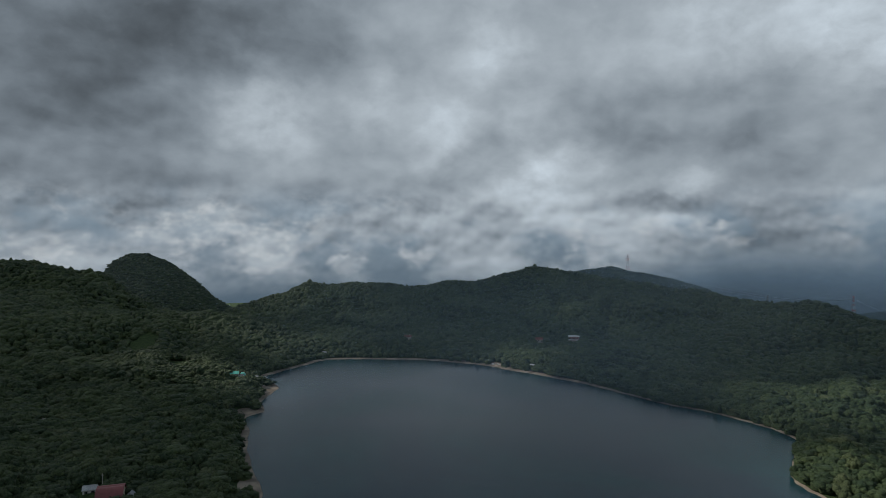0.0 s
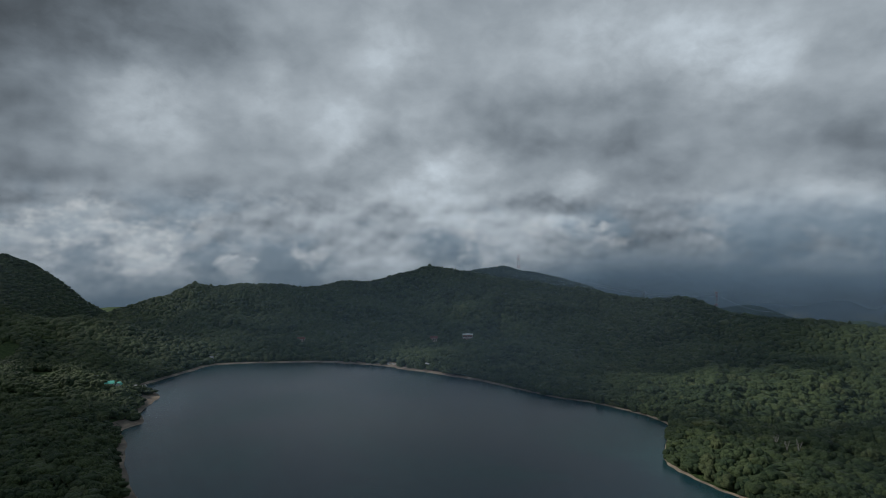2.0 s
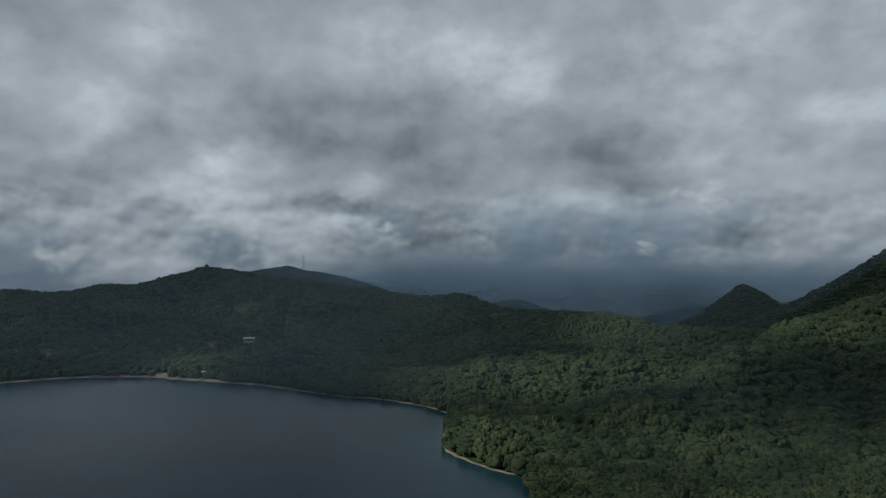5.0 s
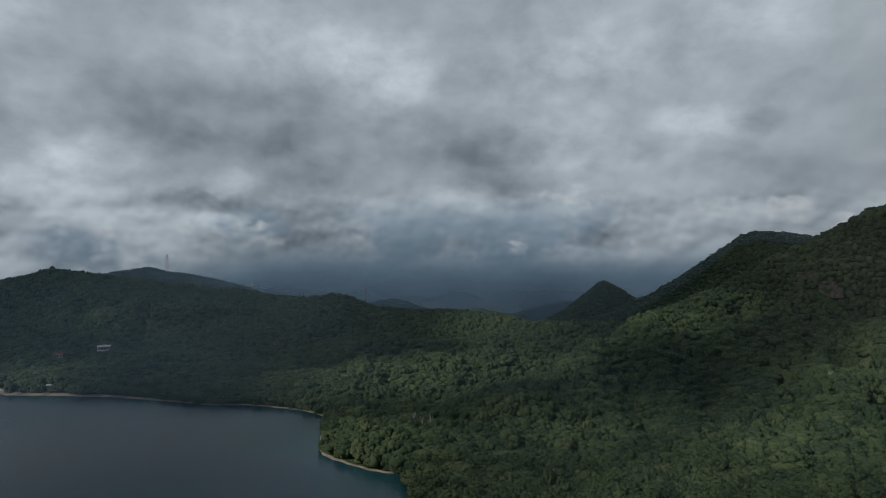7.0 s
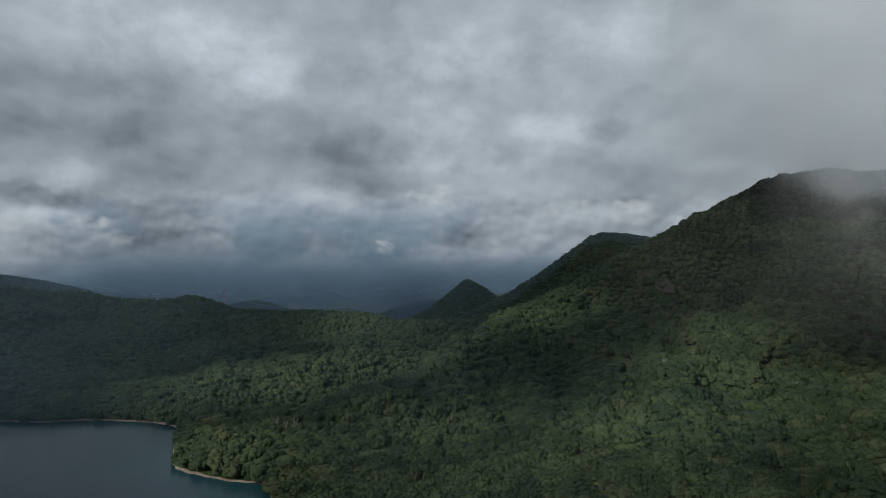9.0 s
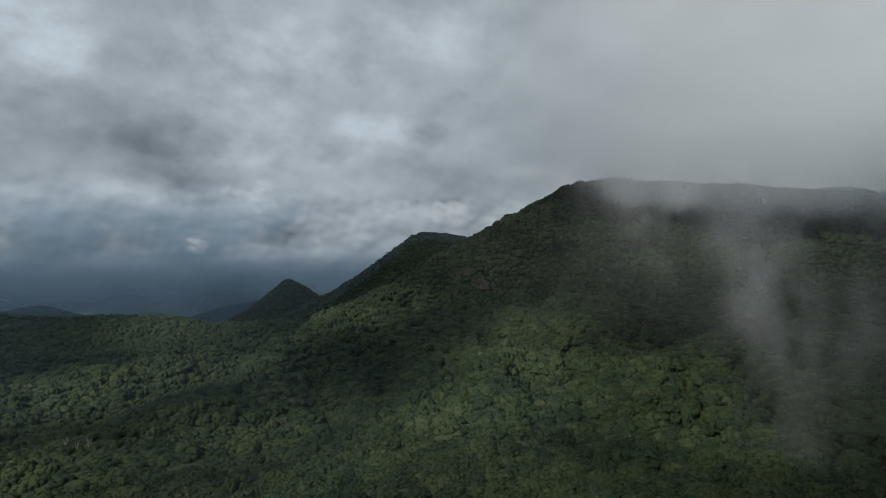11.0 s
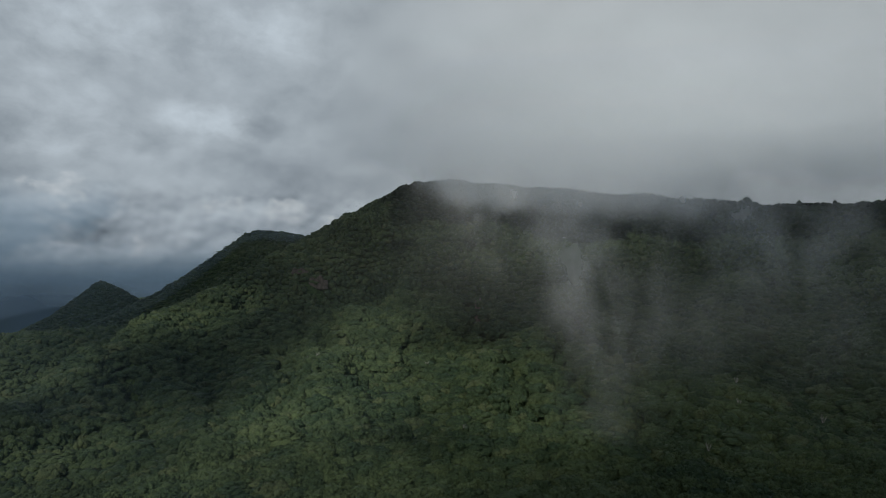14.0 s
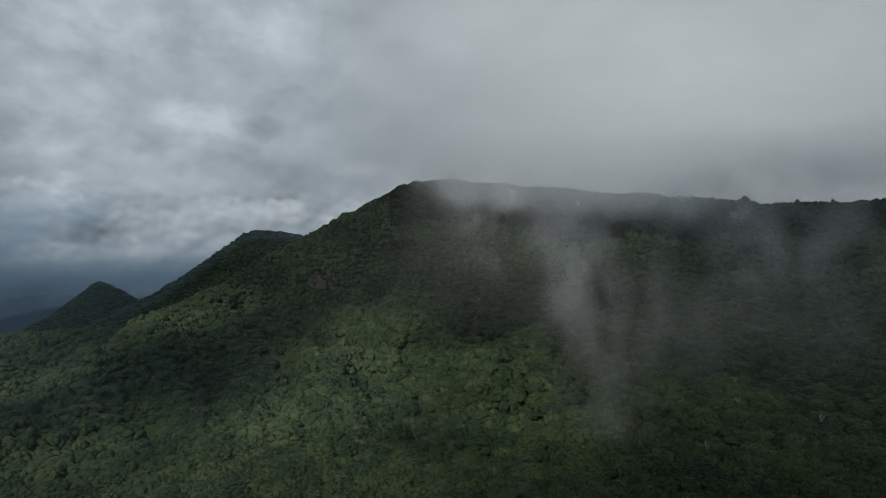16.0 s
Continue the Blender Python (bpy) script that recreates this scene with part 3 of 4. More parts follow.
def ico(level):
    bm = bmesh.new()
    bmesh.ops.create_icosphere(bm, subdivisions=level, radius=1.0)
    bm.verts.ensure_lookup_table()
    v = np.array([q.co[:] for q in bm.verts])
    f = np.array([[q.index for q in p.verts] for p in bm.faces])
    bm.free()
    return v, f


def crown_arrays(rng, lobes, level, leaves, rough=0.22):
    """A crown one metre in radius: lumps of foliage round a dome, with sprays of leaves on them; its foot is at z 0."""
    sv, sf = ico(level)
    verts, faces, count = [], [], 0
    for k in range(lobes):
        if lobes == 1:
            c, size = np.array([0, 0, 0.55]), np.array([1.0, 1.0, 0.62])
        elif k == 0:                       # the body of the crown
            c, size = np.array([0, 0, 0.46]), np.array([0.92, 0.92, 0.38])
        else:                              # boughs that stand out of it
            a = 2.4 * k + rng.rand() * 0.7
            out = 0.85 * math.sqrt((k - 0.5 + 0.8 * (rng.rand() - 0.5)) / lobes)
            c = np.array([out * math.cos(a), out * math.sin(a), 0.88 - 0.38 * out ** 2 + 0.13 * (rng.rand() - 0.5)])
            size = (0.19 + 0.17 * rng.rand()) * (1.5 if lobes < 12 else 1.0) * np.array([1.0, 1.0, 0.56])
        v = sv * (1 + rough * (rng.rand(len(sv), 1) - 0.4) * 2) * size + c
        mid = v[sf].mean(1)
        keep = (mid[:, 2] > 0.22) & (np.einsum("ij,ij->i", mid, [0.35, 0.35, 1.0] * np.sign(mid)) > 0.1)
        keep &= sv[sf].mean(1)[:, 2] > -0.45
        verts.append(v)
        faces.append(sf[keep] + count)
        count += len(v)
        for _ in range(leaves // lobes):
            n = rng.randn(3)
            n[2] = abs(n[2]) - 0.2
            n /= np.linalg.norm(n)
            at = c + n * size * (1.0 + 0.22 * rng.rand())
            t = rng.randn(2, 3)
            t = t / np.linalg.norm(t, axis=1)[:, None] * (0.08 + 0.06 * rng.rand())
            verts.append(np.array([at - t[0], at + t[0] * 0.5 + t[1], at + t[0] - t[1] * 0.6]))
            faces.append(np.array([[count, count + 1, count + 2]]))
            count += 3
    v, f = np.concatenate(verts), np.concatenate(faces)
    used = np.unique(f)
    back = np.full(len(v), -1)
    back[used] = np.arange(len(used))
    return v[used], back[f]


def scatter(spacing, r0, r1, a0, a1):
    """Places for trees on a shaken grid within a sector: x, y."""
    n = int(r1 / spacing / 0.88) + 2
    i, j = np.meshgrid(np.arange(-n, n), np.arange(-n, n))
    x = (i + 0.5 * (j % 2) + RNG.uniform(-0.38, 0.38, i.shape)) * spacing
    y = (j * 0.9 + RNG.uniform(-0.38, 0.38, i.shape)) * spacing
    r, a = np.hypot(x, y), np.degrees(np.arctan2(x, y))
    ok = (r > r0) & (r < r1) & (a > a0) & (a < a1)
    return x[ok], y[ok]


def clear_of(x, y):
    ok = shore_distance(x, y) > 1.2 + shore_strip(x, y) + 5 * np.clip(fbm(x, y, 40, 2) + 0.02, 0, 1)
    ok &= ((x + 248) ** 2 + (y - 605) ** 2 > 17 ** 2) & ((x + 172) ** 2 + (y - 415) ** 2 > 14 ** 2)
    ok &= (x + 250) ** 2 + (y - 718) ** 2 > 26 ** 2
    for cx, cy, ra, rb, turn in OPEN:
        c, s = math.cos(radians(turn)), math.sin(radians(turn))
        u, v = (x - cx) * c + (y - cy) * s, -(x - cx) * s + (y - cy) * c
        wob = 1 + 0.8 * fbm(x, y, 18, 2)
        ok &= (u / ra) ** 2 + (v / rb) ** 2 > wob
    return ok


_ba, _br = np.radians(np.arange(-180, 180, 0.5)), np.concatenate([np.arange(100, 1500, 10), np.arange(1500, 3600, 30)])
_bx, _by = _br[None] * np.sin(_ba[:, None]), _br[None] * np.cos(_ba[:, None])
BLOCK = np.maximum.accumulate((height(_bx, _by) - EYE + 4) / _br[None], axis=1)   # how far the land hides what lies behind it


def in_sight(x, y, top):
    r = np.hypot(x, y)
    i = ((np.degrees(np.arctan2(x, y)) + 180) * 2).astype(int) % 720
    j = np.clip(np.searchsorted(_br, r - 25) - 1, 0, len(_br) - 1)
    return (top - EYE) / r > BLOCK[i, j] - 0.011


def forest(name, label, spots, variants, radius, tall, share_hidden=0.04, lift=0.0):
    """Joins crowns at the spots into one mesh."""
    x, y = spots
    ok = clear_of(x, y)
    x, y = x[ok], y[ok]
    z = height(x, y)
    ok = in_sight(x, y, z + 12) | (RNG.rand(len(x)) < share_hidden)
    x, y, z = x[ok], y[ok], z[ok]
    which = RNG.randint(len(variants), size=len(x))
    V, F, T, count = [], [], [], 0
    for k, (cv, cf) in enumerate(variants):
        sel = np.nonzero(which == k)[0]
        n = len(sel)
        rad = radius * np.exp(RNG.normal(0, 0.28, n))
        h = tall * np.exp(RNG.normal(0, 0.18, n))
        a = RNG.uniform(0, 2 * math.pi, n)
        c, s = np.cos(a)[:, None], np.sin(a)[:, None]
        px = (cv[None, :, 0] * c - cv[None, :, 1] * s) * rad[:, None] + x[sel][:, None]
        py = (cv[None, :, 0] * s + cv[None, :, 1] * c) * rad[:, None] + y[sel][:, None]
        pz = (cv[None, :, 2] - 0.3) / 0.85 * (h - 0.5 - lift * h)[:, None] + (z[sel] + 0.5 + lift * h)[:, None]
        V.append(np.stack([px, py, pz], -1).reshape(-1, 3))
        F.append((cf[None] + (np.arange(n) * len(cv))[:, None, None]).reshape(-1, 3) + count)
        T.append(np.repeat(RNG.rand(n), len(cv)))
        count += n * len(cv)
    me = mesh_from_arrays(name, np.concatenate(V), np.concatenate(F))
    tone = me.attributes.new("tone", "FLOAT", "POINT")
    tone.data.foreach_set("value", np.concatenate(T).astype(np.float32))
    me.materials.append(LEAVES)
    print(name, len(x), len(me.polygons))
    return tagged(new(name, me), label, "forest", kind="stuff")


def build_forest():
    near = [crown_arrays(np.random.RandomState(k), 19, 2, 260, 0.3) for k in range(8)]
    mid = [crown_arrays(np.random.RandomState(20 + k), 11, 1, 40, 0.26) for k in range(8)]
    far = [crown_arrays(np.random.RandomState(40 + k), 1, 1, 5, 0.34) for k in range(8)]
    dot = [crown_arrays(np.random.RandomState(60 + k), 1, 1, 4, 0.4) for k in range(6)]
    join = lambda parts: tuple(np.concatenate(c) for c in zip(*parts))
    small = [crown_arrays(np.random.RandomState(80 + k), 8, 1, 24, 0.3) for k in range(8)]
    forest("near_woods", "dense broadleaf forest canopy below the hovering point", scatter(9.8, 328, 470, 28, 120), near, 7.8, 10.5, lift=0.1)
    forest("valley_woods", "dense dark green broadleaf forest on the valley floor", scatter(8.8, 470, 900, 28, 120), mid, 7.1, 9.5, lift=0.04)
    forest("lakeside_woods", "dense low broadleaf forest along the lake shore", join([scatter(6.9, 330, 900, -47, -15), scatter(6.9, 560, 900, -15, 28), scatter(6.9, 330, 560, 22, 28)]), small, 6.0, 7.6, lift=0.02)
    forest("hillside_woods", "dense dark green broadleaf forest on the hillsides", join([scatter(6.8, 900, 1250, -47, 60), scatter(7.8, 900, 1250, 60, 120), scatter(7.6, 1250, 1560, -47, 120)]), far, 4.9, 6.2)
    forest("far_woods", "distant forest on the hills behind", scatter(8.8, 1560, 2250, -47, 75), dot, 5.6, 4.0, 0.02)
    forest("outer_woods", "forest beside and behind the hovering point", join([scatter(15, 120, 1100, 120, 180), scatter(15, 120, 1100, -180, -47), scatter(15, 60, 280, -47, 120), scatter(15, 280, 328, -47, 50)]), dot, 9.0, 12, 0.9)


def part(name, bm, mat, parent, label=""):
    """Links a bmesh, or a mesh, as one mesh object under a thing."""
    me = bm
    if isinstance(bm, bmesh.types.BMesh):
        me = bpy.data.meshes.new(name)
        bm.to_mesh(me)
        bm.free()
    if mat and not me.materials:
        me.materials.append(mat)
    ob = new(name, me)
    ob.parent = parent
    return tagged(ob, label)


def limb(bm, a, b, ra, rb, sides=6):
    """A tapered round bar from a to b."""
    a, b = Vector(a), Vector(b)
    q = (b - a).to_track_quat("Z", "Y").to_matrix()
    rings = []
    for p, r in ((a, ra), (b, rb)):
        rings.append([bm.verts.new(p + q @ Vector((r * math.cos(2 * math.pi * k / sides), r * math.sin(2 * math.pi * k / sides), 0))) for k in range(sides)])
    for k in range(sides):
        bm.faces.new((rings[0][k], rings[0][(k + 1) % sides], rings[1][(k + 1) % sides], rings[1][k]))
    bm.faces.new(rings[0][::-1])
    bm.faces.new(rings[1])


def broadleaf_tree(seed):
    """One tree: a forked trunk and a lumpy crown with sprays of leaves; about 12 m high."""
    rng = np.random.RandomState(200 + seed)
    tree = new("tree")
    bm = bmesh.new()
    limb(bm, (0, 0, -1.5), (0.2, 0.1, 5), 0.32, 0.2)
    for k in range(4):
        a = k * 1.6 + rng.rand()
        limb(bm, (0.2, 0.1, 4.2 + 0.3 * k), (2.6 * math.cos(a), 2.6 * math.sin(a), 8 + rng.rand()), 0.15, 0.05, 5)
    part("trunk", bm, BARK, tree)
    v, f = crown_arrays(rng, 24, 2, 520, 0.3)
    v = v * (6.3, 6.3, 8.4) + (0, 0, 1.4)
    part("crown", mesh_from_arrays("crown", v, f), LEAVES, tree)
    return tagged(tree, "broadleaf tree with a rounded crown in the forest canopy", "tree", "trees below the hovering point")


def build_near_trees():
    x, y = scatter(9.6, 280, 330, 46, 119)
    ok = clear_of(x, y)
    x, y = x[ok], y[ok]
    z = height(x, y)
    kinds = [broadleaf_tree(k) for k in range(7)]
    for k, (px, py, pz) in enumerate(zip(x, y, z)):
        m = pose(px, py, pz, 0, 0, RNG.uniform(0, 360)) @ Matrix.Diagonal((*[math.exp(RNG.normal(0, 0.18))] * 2, math.exp(RNG.normal(0, 0.14)), 1))
        if k < len(kinds):
            kinds[k].matrix_basis = m
        else:
            ob = copy_thing(kinds[k % len(kinds)], Matrix())
            ob.matrix_basis = m
    print("trees", len(x))


build_forest()
build_near_trees()


# ================= buildings, masts and other things =================
WHITE = surface("white_paint", (0.72, 0.72, 0.70), 0.6)
MAROON = surface("maroon_sheet_roof", (0.22, 0.07, 0.07), 0.45, vary=0.2)
TEAL = surface("green_sheet_roof", (0.10, 0.42, 0.34), 0.4, vary=0.15)
GREY_ROOF = surface("grey_roof", (0.36, 0.37, 0.38), 0.5)
BROWN = surface("brown_boards", (0.16, 0.09, 0.07), 0.75, scale=2)
TAN = surface("tan_render", (0.45, 0.38, 0.29), 0.8)
RED_ROOF = surface("faded_red_roof", (0.17, 0.075, 0.06), 0.6)
CONCRETE = surface("concrete", (0.40, 0.39, 0.37), 0.85)
STEEL = surface("galvanised_steel", (0.32, 0.33, 0.34), 0.5, 0.6)
RED_STEEL = surface("red_mast_paint", (0.50, 0.07, 0.05), 0.5)
WHITE_STEEL = surface("white_mast_paint", (0.50, 0.50, 0.50), 0.5)
PINK = surface("reddish_render", (0.30, 0.15, 0.13), 0.8)
RUBBER = surface("tyre_rubber", (0.03, 0.03, 0.03), 0.8)


def glass_material():
    mat, g = material("window_glass")
    s = g.n("ShaderNodeBsdfPrincipled", {"Base Color": (0.02, 0.025, 0.03, 1), "Roughness": 0.08, "IOR": 1.5})
    g.n("ShaderNodeOutputMaterial", {"Surface": s.outputs[0]})
    return mat


GLASS = glass_material()


def box(bm, x0, x1, y0, y1, z0, z1, bevel=0.0):
    """A box with softened edges, added to bm."""
    made = bmesh.ops.create_cube(bm, size=1.0, matrix=Matrix.Translation(((x0 + x1) / 2, (y0 + y1) / 2, (z0 + z1) / 2)) @ Matrix.Diagonal((x1 - x0, y1 - y0, z1 - z0, 1)))
    if bevel:
        edges = list({e for v in made["verts"] for e in v.link_edges})
        bmesh.ops.bevel(bm, geom=edges, offset=bevel, segments=1, affect="EDGES")
    return bm


def boxed(*spans, bevel=0.03):
    bm = bmesh.new()
    for s in spans:
        box(bm, *s, bevel)
    return bm


def gable_roof(length, width, eaves, rise, thick=0.25, over=0.6, curve=0.0):
    """A roof in thin sheets over a ridge along x; curve bows each slope outwards."""
    bm = bmesh.new()
    n = 7
    prof = []
    for k in range(-n, n + 1):
        s = k / n
        prof.append((s * (width / 2 + over), eaves + rise * (1 - abs(s)) + curve * rise * math.sin(math.pi * abs(s)) - 0.35 * over * abs(s)))
    rows = []
    for x in (-length / 2 - over, length / 2 + over):
        rows.append(([bm.verts.new((x, y, z)) for y, z in prof], [bm.verts.new((x, y, z - thick)) for y, z in prof]))
    (a, b), (c, d) = rows
    for k in range(2 * n):
        bm.faces.new((a[k], a[k + 1], c[k + 1], c[k]))
        bm.faces.new((b[k], d[k], d[k + 1], b[k + 1]))
        bm.faces.new((a[k], b[k], b[k + 1], a[k + 1]))
        bm.faces.new((c[k], c[k + 1], d[k + 1], d[k]))
    for k in (0, 2 * n):
        bm.faces.new((a[k], c[k], d[k], b[k]))
    bmesh.ops.recalc_face_normals(bm, faces=bm.faces)
    return bm


def walls_under_gable(length, width, eaves, rise, foot=-3.0):
    bm = bmesh.new()
    ring = [(-width / 2, foot), (width / 2, foot), (width / 2, eaves), (0, eaves + rise * 0.96), (-width / 2, eaves)]
    ends = [[bm.verts.new((x, y, z)) for y, z in ring] for x in (-length / 2, length / 2)]
    for k in range(5):
        bm.faces.new((ends[0][k], ends[0][(k + 1) % 5], ends[1][(k + 1) % 5], ends[1][k]))
    bm.faces.new(ends[0][::-1])
    bm.faces.new(ends[1])
    bmesh.ops.recalc_face_normals(bm, faces=bm.faces)
    return bm


def window(house, x, y, z, w, h, turn=0.0, frame_mat=None):
    """A window set in a wall that faces -y (turn 0) or +x (turn 90)."""
    bm = boxed((-w / 2, w / 2, -0.06, 0.06, 0, 0.08), (-w / 2, w / 2, -0.06, 0.06, h - 0.08, h), (-w / 2, -w / 2 + 0.08, -0.06, 0.06, 0.08, h - 0.08),
               (w / 2 - 0.08, w / 2, -0.06, 0.06, 0.08, h - 0.08), (-0.03, 0.03, -0.05, 0.05, 0.08, h - 0.08), bevel=0)
    win = part("window", bm, frame_mat or WHITE, house)
    win.matrix_basis = pose(x, y, z, 0, 0, turn)
    part("pane", boxed((-w / 2 + 0.06, w / 2 - 0.06, -0.02, 0.02, 0.06, h - 0.06), bevel=0), GLASS, win)


def gabled_house(name, label, place, turn, length, width, eaves, rise, wall_mat, roof_mat, windows=4, curve=0.0, category="house", seams=0, chimney=False):
    house = new(name)
    part("wall", walls_under_gable(length, width, eaves, rise), wall_mat, house)
    roof = part("roof", gable_roof(length, width, eaves, rise, curve=curve), roof_mat, house)
    ridge_bar = part("ridge_cap", boxed((-length / 2 - 0.6, length / 2 + 0.6, -0.25, 0.25, eaves + rise - 0.05, eaves + rise + 0.15)), roof_mat, roof)
    for k in range(seams):                     # standing seams of the sheet roof
        x = -length / 2 + length * (k + 0.5) / seams
        for s in (-1, 1):
            bm = bmesh.new()
            limb(bm, (x, 0.2 * s, eaves + rise + 0.05), (x, s * (width / 2 + 0.6), eaves + 0.02 - 0.2), 0.07, 0.07, 4)
            part("seam", bm, roof_mat, roof)
    for k in range(windows):
        window(house, -length / 2 + length * (k + 0.5) / windows, -width / 2 - 0.05, eaves * 0.35, length / windows * 0.5, eaves * 0.45)
    part("door", boxed((-0.5, 0.5, width / 2, width / 2 + 0.1, 0, 2.05)), BROWN, house)
    if chimney:
        part("chimney", boxed((length * 0.2, length * 0.2 + 0.8, 0.6, 1.4, eaves + rise * 0.5, eaves + rise + 1.2)), CONCRETE, roof)
    house.matrix_basis = pose(*place, 0, 0, turn)
    return tagged(house, label, category)


def ground_at(x, y):
    return float(height(np.array([float(x)]), np.array([float(y)]))[0])


def at(x, y, lift=0.0):
    return (x, y, ground_at(x, y) + lift)


# --- the near left shore: a lodge with its sheds
gabled_house("lodge", "large lodge with a broad maroon sheet-metal roof among trees", at(-244, 378, 0), 24, 15, 14, 4.6, 4.0, TAN, MAROON, 5, 0.5, "lodge", 9)
gabled_house("annex", "small pale-roofed annex beside the maroon lodge", at(-234, 384, -2.2), 110, 5, 4, 5.2, 1.6, WHITE, GREY_ROOF, 2)
gabled_house("shed", "white shed with a light grey gable roof", at(-265, 388, -2.6), 28, 8, 6, 4.4, 2.0, WHITE, GREY_ROOF, 2, category="shed")
gabled_house("storage_shed", "grey roofed store half hidden by trees", at(-393, 518, -1.2), -10, 17, 7, 5, 2, CONCRETE, CONCRETE, 3, category="shed", seams=6)


def utility_pole(place, tall=13.0):
    pole = new("utility_pole")
    bm = bmesh.new()
    limb(bm, (0, 0, -1), (0, 0, tall), 0.2, 0.13, 8)
    part("pole", bm, CONCRETE, pole)
    for z in (tall - 0.6, tall - 1.6):
        arm = part("crossarm", boxed((-0.9, 0.9, -0.06, 0.06, z - 0.06, z + 0.06)), STEEL, pole)
        for x in (-0.8, 0.0, 0.8):
            bm = bmesh.new()
            limb(bm, (x, 0, z + 0.06), (x, 0, z + 0.3), 0.07, 0.05, 6)
            part("insulator", bm, WHITE, arm)
    pole.matrix_basis = pose(*place, 0, 0, 30)
    return tagged(pole, "grey concrete utility pole beside the lodge", "pole")


utility_pole(at(-255, 386))


def parked_van(place, turn, label):
    van = new("van")
    bm = bmesh.new()
    box(bm, -2.2, 2.2, -0.85, 0.85, 0.35, 1.15, 0.12)
    box(bm, -2.1, 1.3, -0.8, 0.8, 1.1, 1.95, 0.18)
    part("body", bm, WHITE, van)
    part("windscreen", boxed((1.22, 1.34, -0.65, 0.65, 1.2, 1.8)), GLASS, van)
    for s in (-1, 1):
        part("side_window", boxed((-1.8, 1.0, s * 0.81 - 0.02, s * 0.81 + 0.02, 1.25, 1.75), bevel=0), GLASS, van)
        part("headlight", boxed((2.15, 2.24, s * 0.6 - 0.15, s * 0.6 + 0.15, 0.65, 0.85)), WHITE_STEEL, van)
        for x in (-1.4, 1.4):
            bm = bmesh.new()
            limb(bm, (x, s * 0.72, 0.33), (x, s * 0.9, 0.33), 0.33, 0.33, 14)
            wheel = part("wheel", bm, RUBBER, van)
            bm = bmesh.new()
            limb(bm, (x, s * 0.88, 0.33), (x, s * 0.92, 0.33), 0.19, 0.17, 10)
            part("rim", bm, STEEL, wheel)
    van.matrix_basis = pose(*place, 0, 0, turn)
    return tagged(van, label, "van")


parked_van(at(-275, 377), 15, "white van parked beside the lodge")
parked_van(at(-271, 372), 20, "white van parked beside the lodge")
parked_van(at(6, 900), -20, "white van parked on the lake shore")
parked_van(at(14, 897), -15, "white van parked on the lake shore")
part("yard", boxed((-22, 14, -12, 8, -2.0, 0.25)), CONCRETE, None).matrix_basis = pose(*at(-262, 374), 0, 0, 20)
tagged(bpy.data.objects["yard"], "grey gravelled yard beside the lodge", "yard", kind="structure")

# --- the green-roofed buildings on the left shore
gabled_house("hall", "long hall with a bright green sheet roof among trees", at(-308, 716, 0.3), 14, 12, 8, 5.0, 2.2, WHITE, TEAL, 5, 0.1, "hall", 8)
gabled_house("round_hall", "taller hall with a domed green roof", at(-298, 718, 0.3), 100, 7, 6, 6.2, 2.4, WHITE, TEAL, 2, 0.5, "hall")
gabled_house("shop", "low white building with a flat pale roof", at(-288, 731, 0.8), 10, 9, 5, 5.0, 0.8, WHITE, GREY_ROOF, 4, category="shop")
gabled_house("boathouse", "tan lakeside building behind the sandy spit", at(-279, 739, 1.5), 60, 5, 5, 6.0, 1.4, TAN, GREY_ROOF, 2, category="boathouse")
gabled_house("kiosk", "small green-roofed kiosk under trees", at(-321, 710, -1), 12, 5, 4, 4.5, 1.2, WHITE, TEAL, 2, category="kiosk")


# --- the far shore
def flat_house(place, turn):
    """Two storeys with a broad white roof slab, brown walls, a row of windows and a white base."""
    house = new("villa")
    part("wall", boxed((-8, 8, -5, 5, 1.0, 7.2)), PINK, house)
    part("base", boxed((-8.6, 8.6, -6.2, 5.4, -4, 1.0)), TAN, house)
    part("roof", boxed((-8.9, 8.9, -6.6, 6, 7.2, 7.9), (-2, 4, -2, 2, 8.1, 9.2)), WHITE, house)
    part("balcony", boxed((-8.6, 8.6, -6.2, -6.0, 1.8, 2.9)), WHITE, house)
    for k in range(6):
        window(house, -6.7 + 2.68 * k, -5.06, 3.4, 1.5, 2.0)
    for k in range(5):
        bm = bmesh.new()
        limb(bm, (-8 + 4 * k, -6.1, 1.8), (-8 + 4 * k, -6.1, 7.3), 0.16, 0.16, 6)
        part("post", bm, WHITE, house)
    house.matrix_basis = pose(*place, 0, 0, turn)
    return tagged(house, "white and reddish villa with a flat roof on the wooded slope", "house")


flat_house(at(138, 1008, 2), -8)
gabled_house("cottage", "cottage with a faded red roof among trees", at(-136, 1018, 3), 5, 11, 7, 5, 2.5, TAN, RED_ROOF, 3, chimney=True)
gabled_house("cottage", "cottage with a rusty red roof half hidden by trees", at(83, 1023, 1.2), -12, 11, 8, 6, 3.0, TAN, RED_ROOF, 3)
gabled_house("boat_shed", "pale boat shed at the head of the cove", at(-257, 936, 0), 70, 7, 4.5, 4.5, 1.4, WHITE, GREY_ROOF, 1, category="shed")


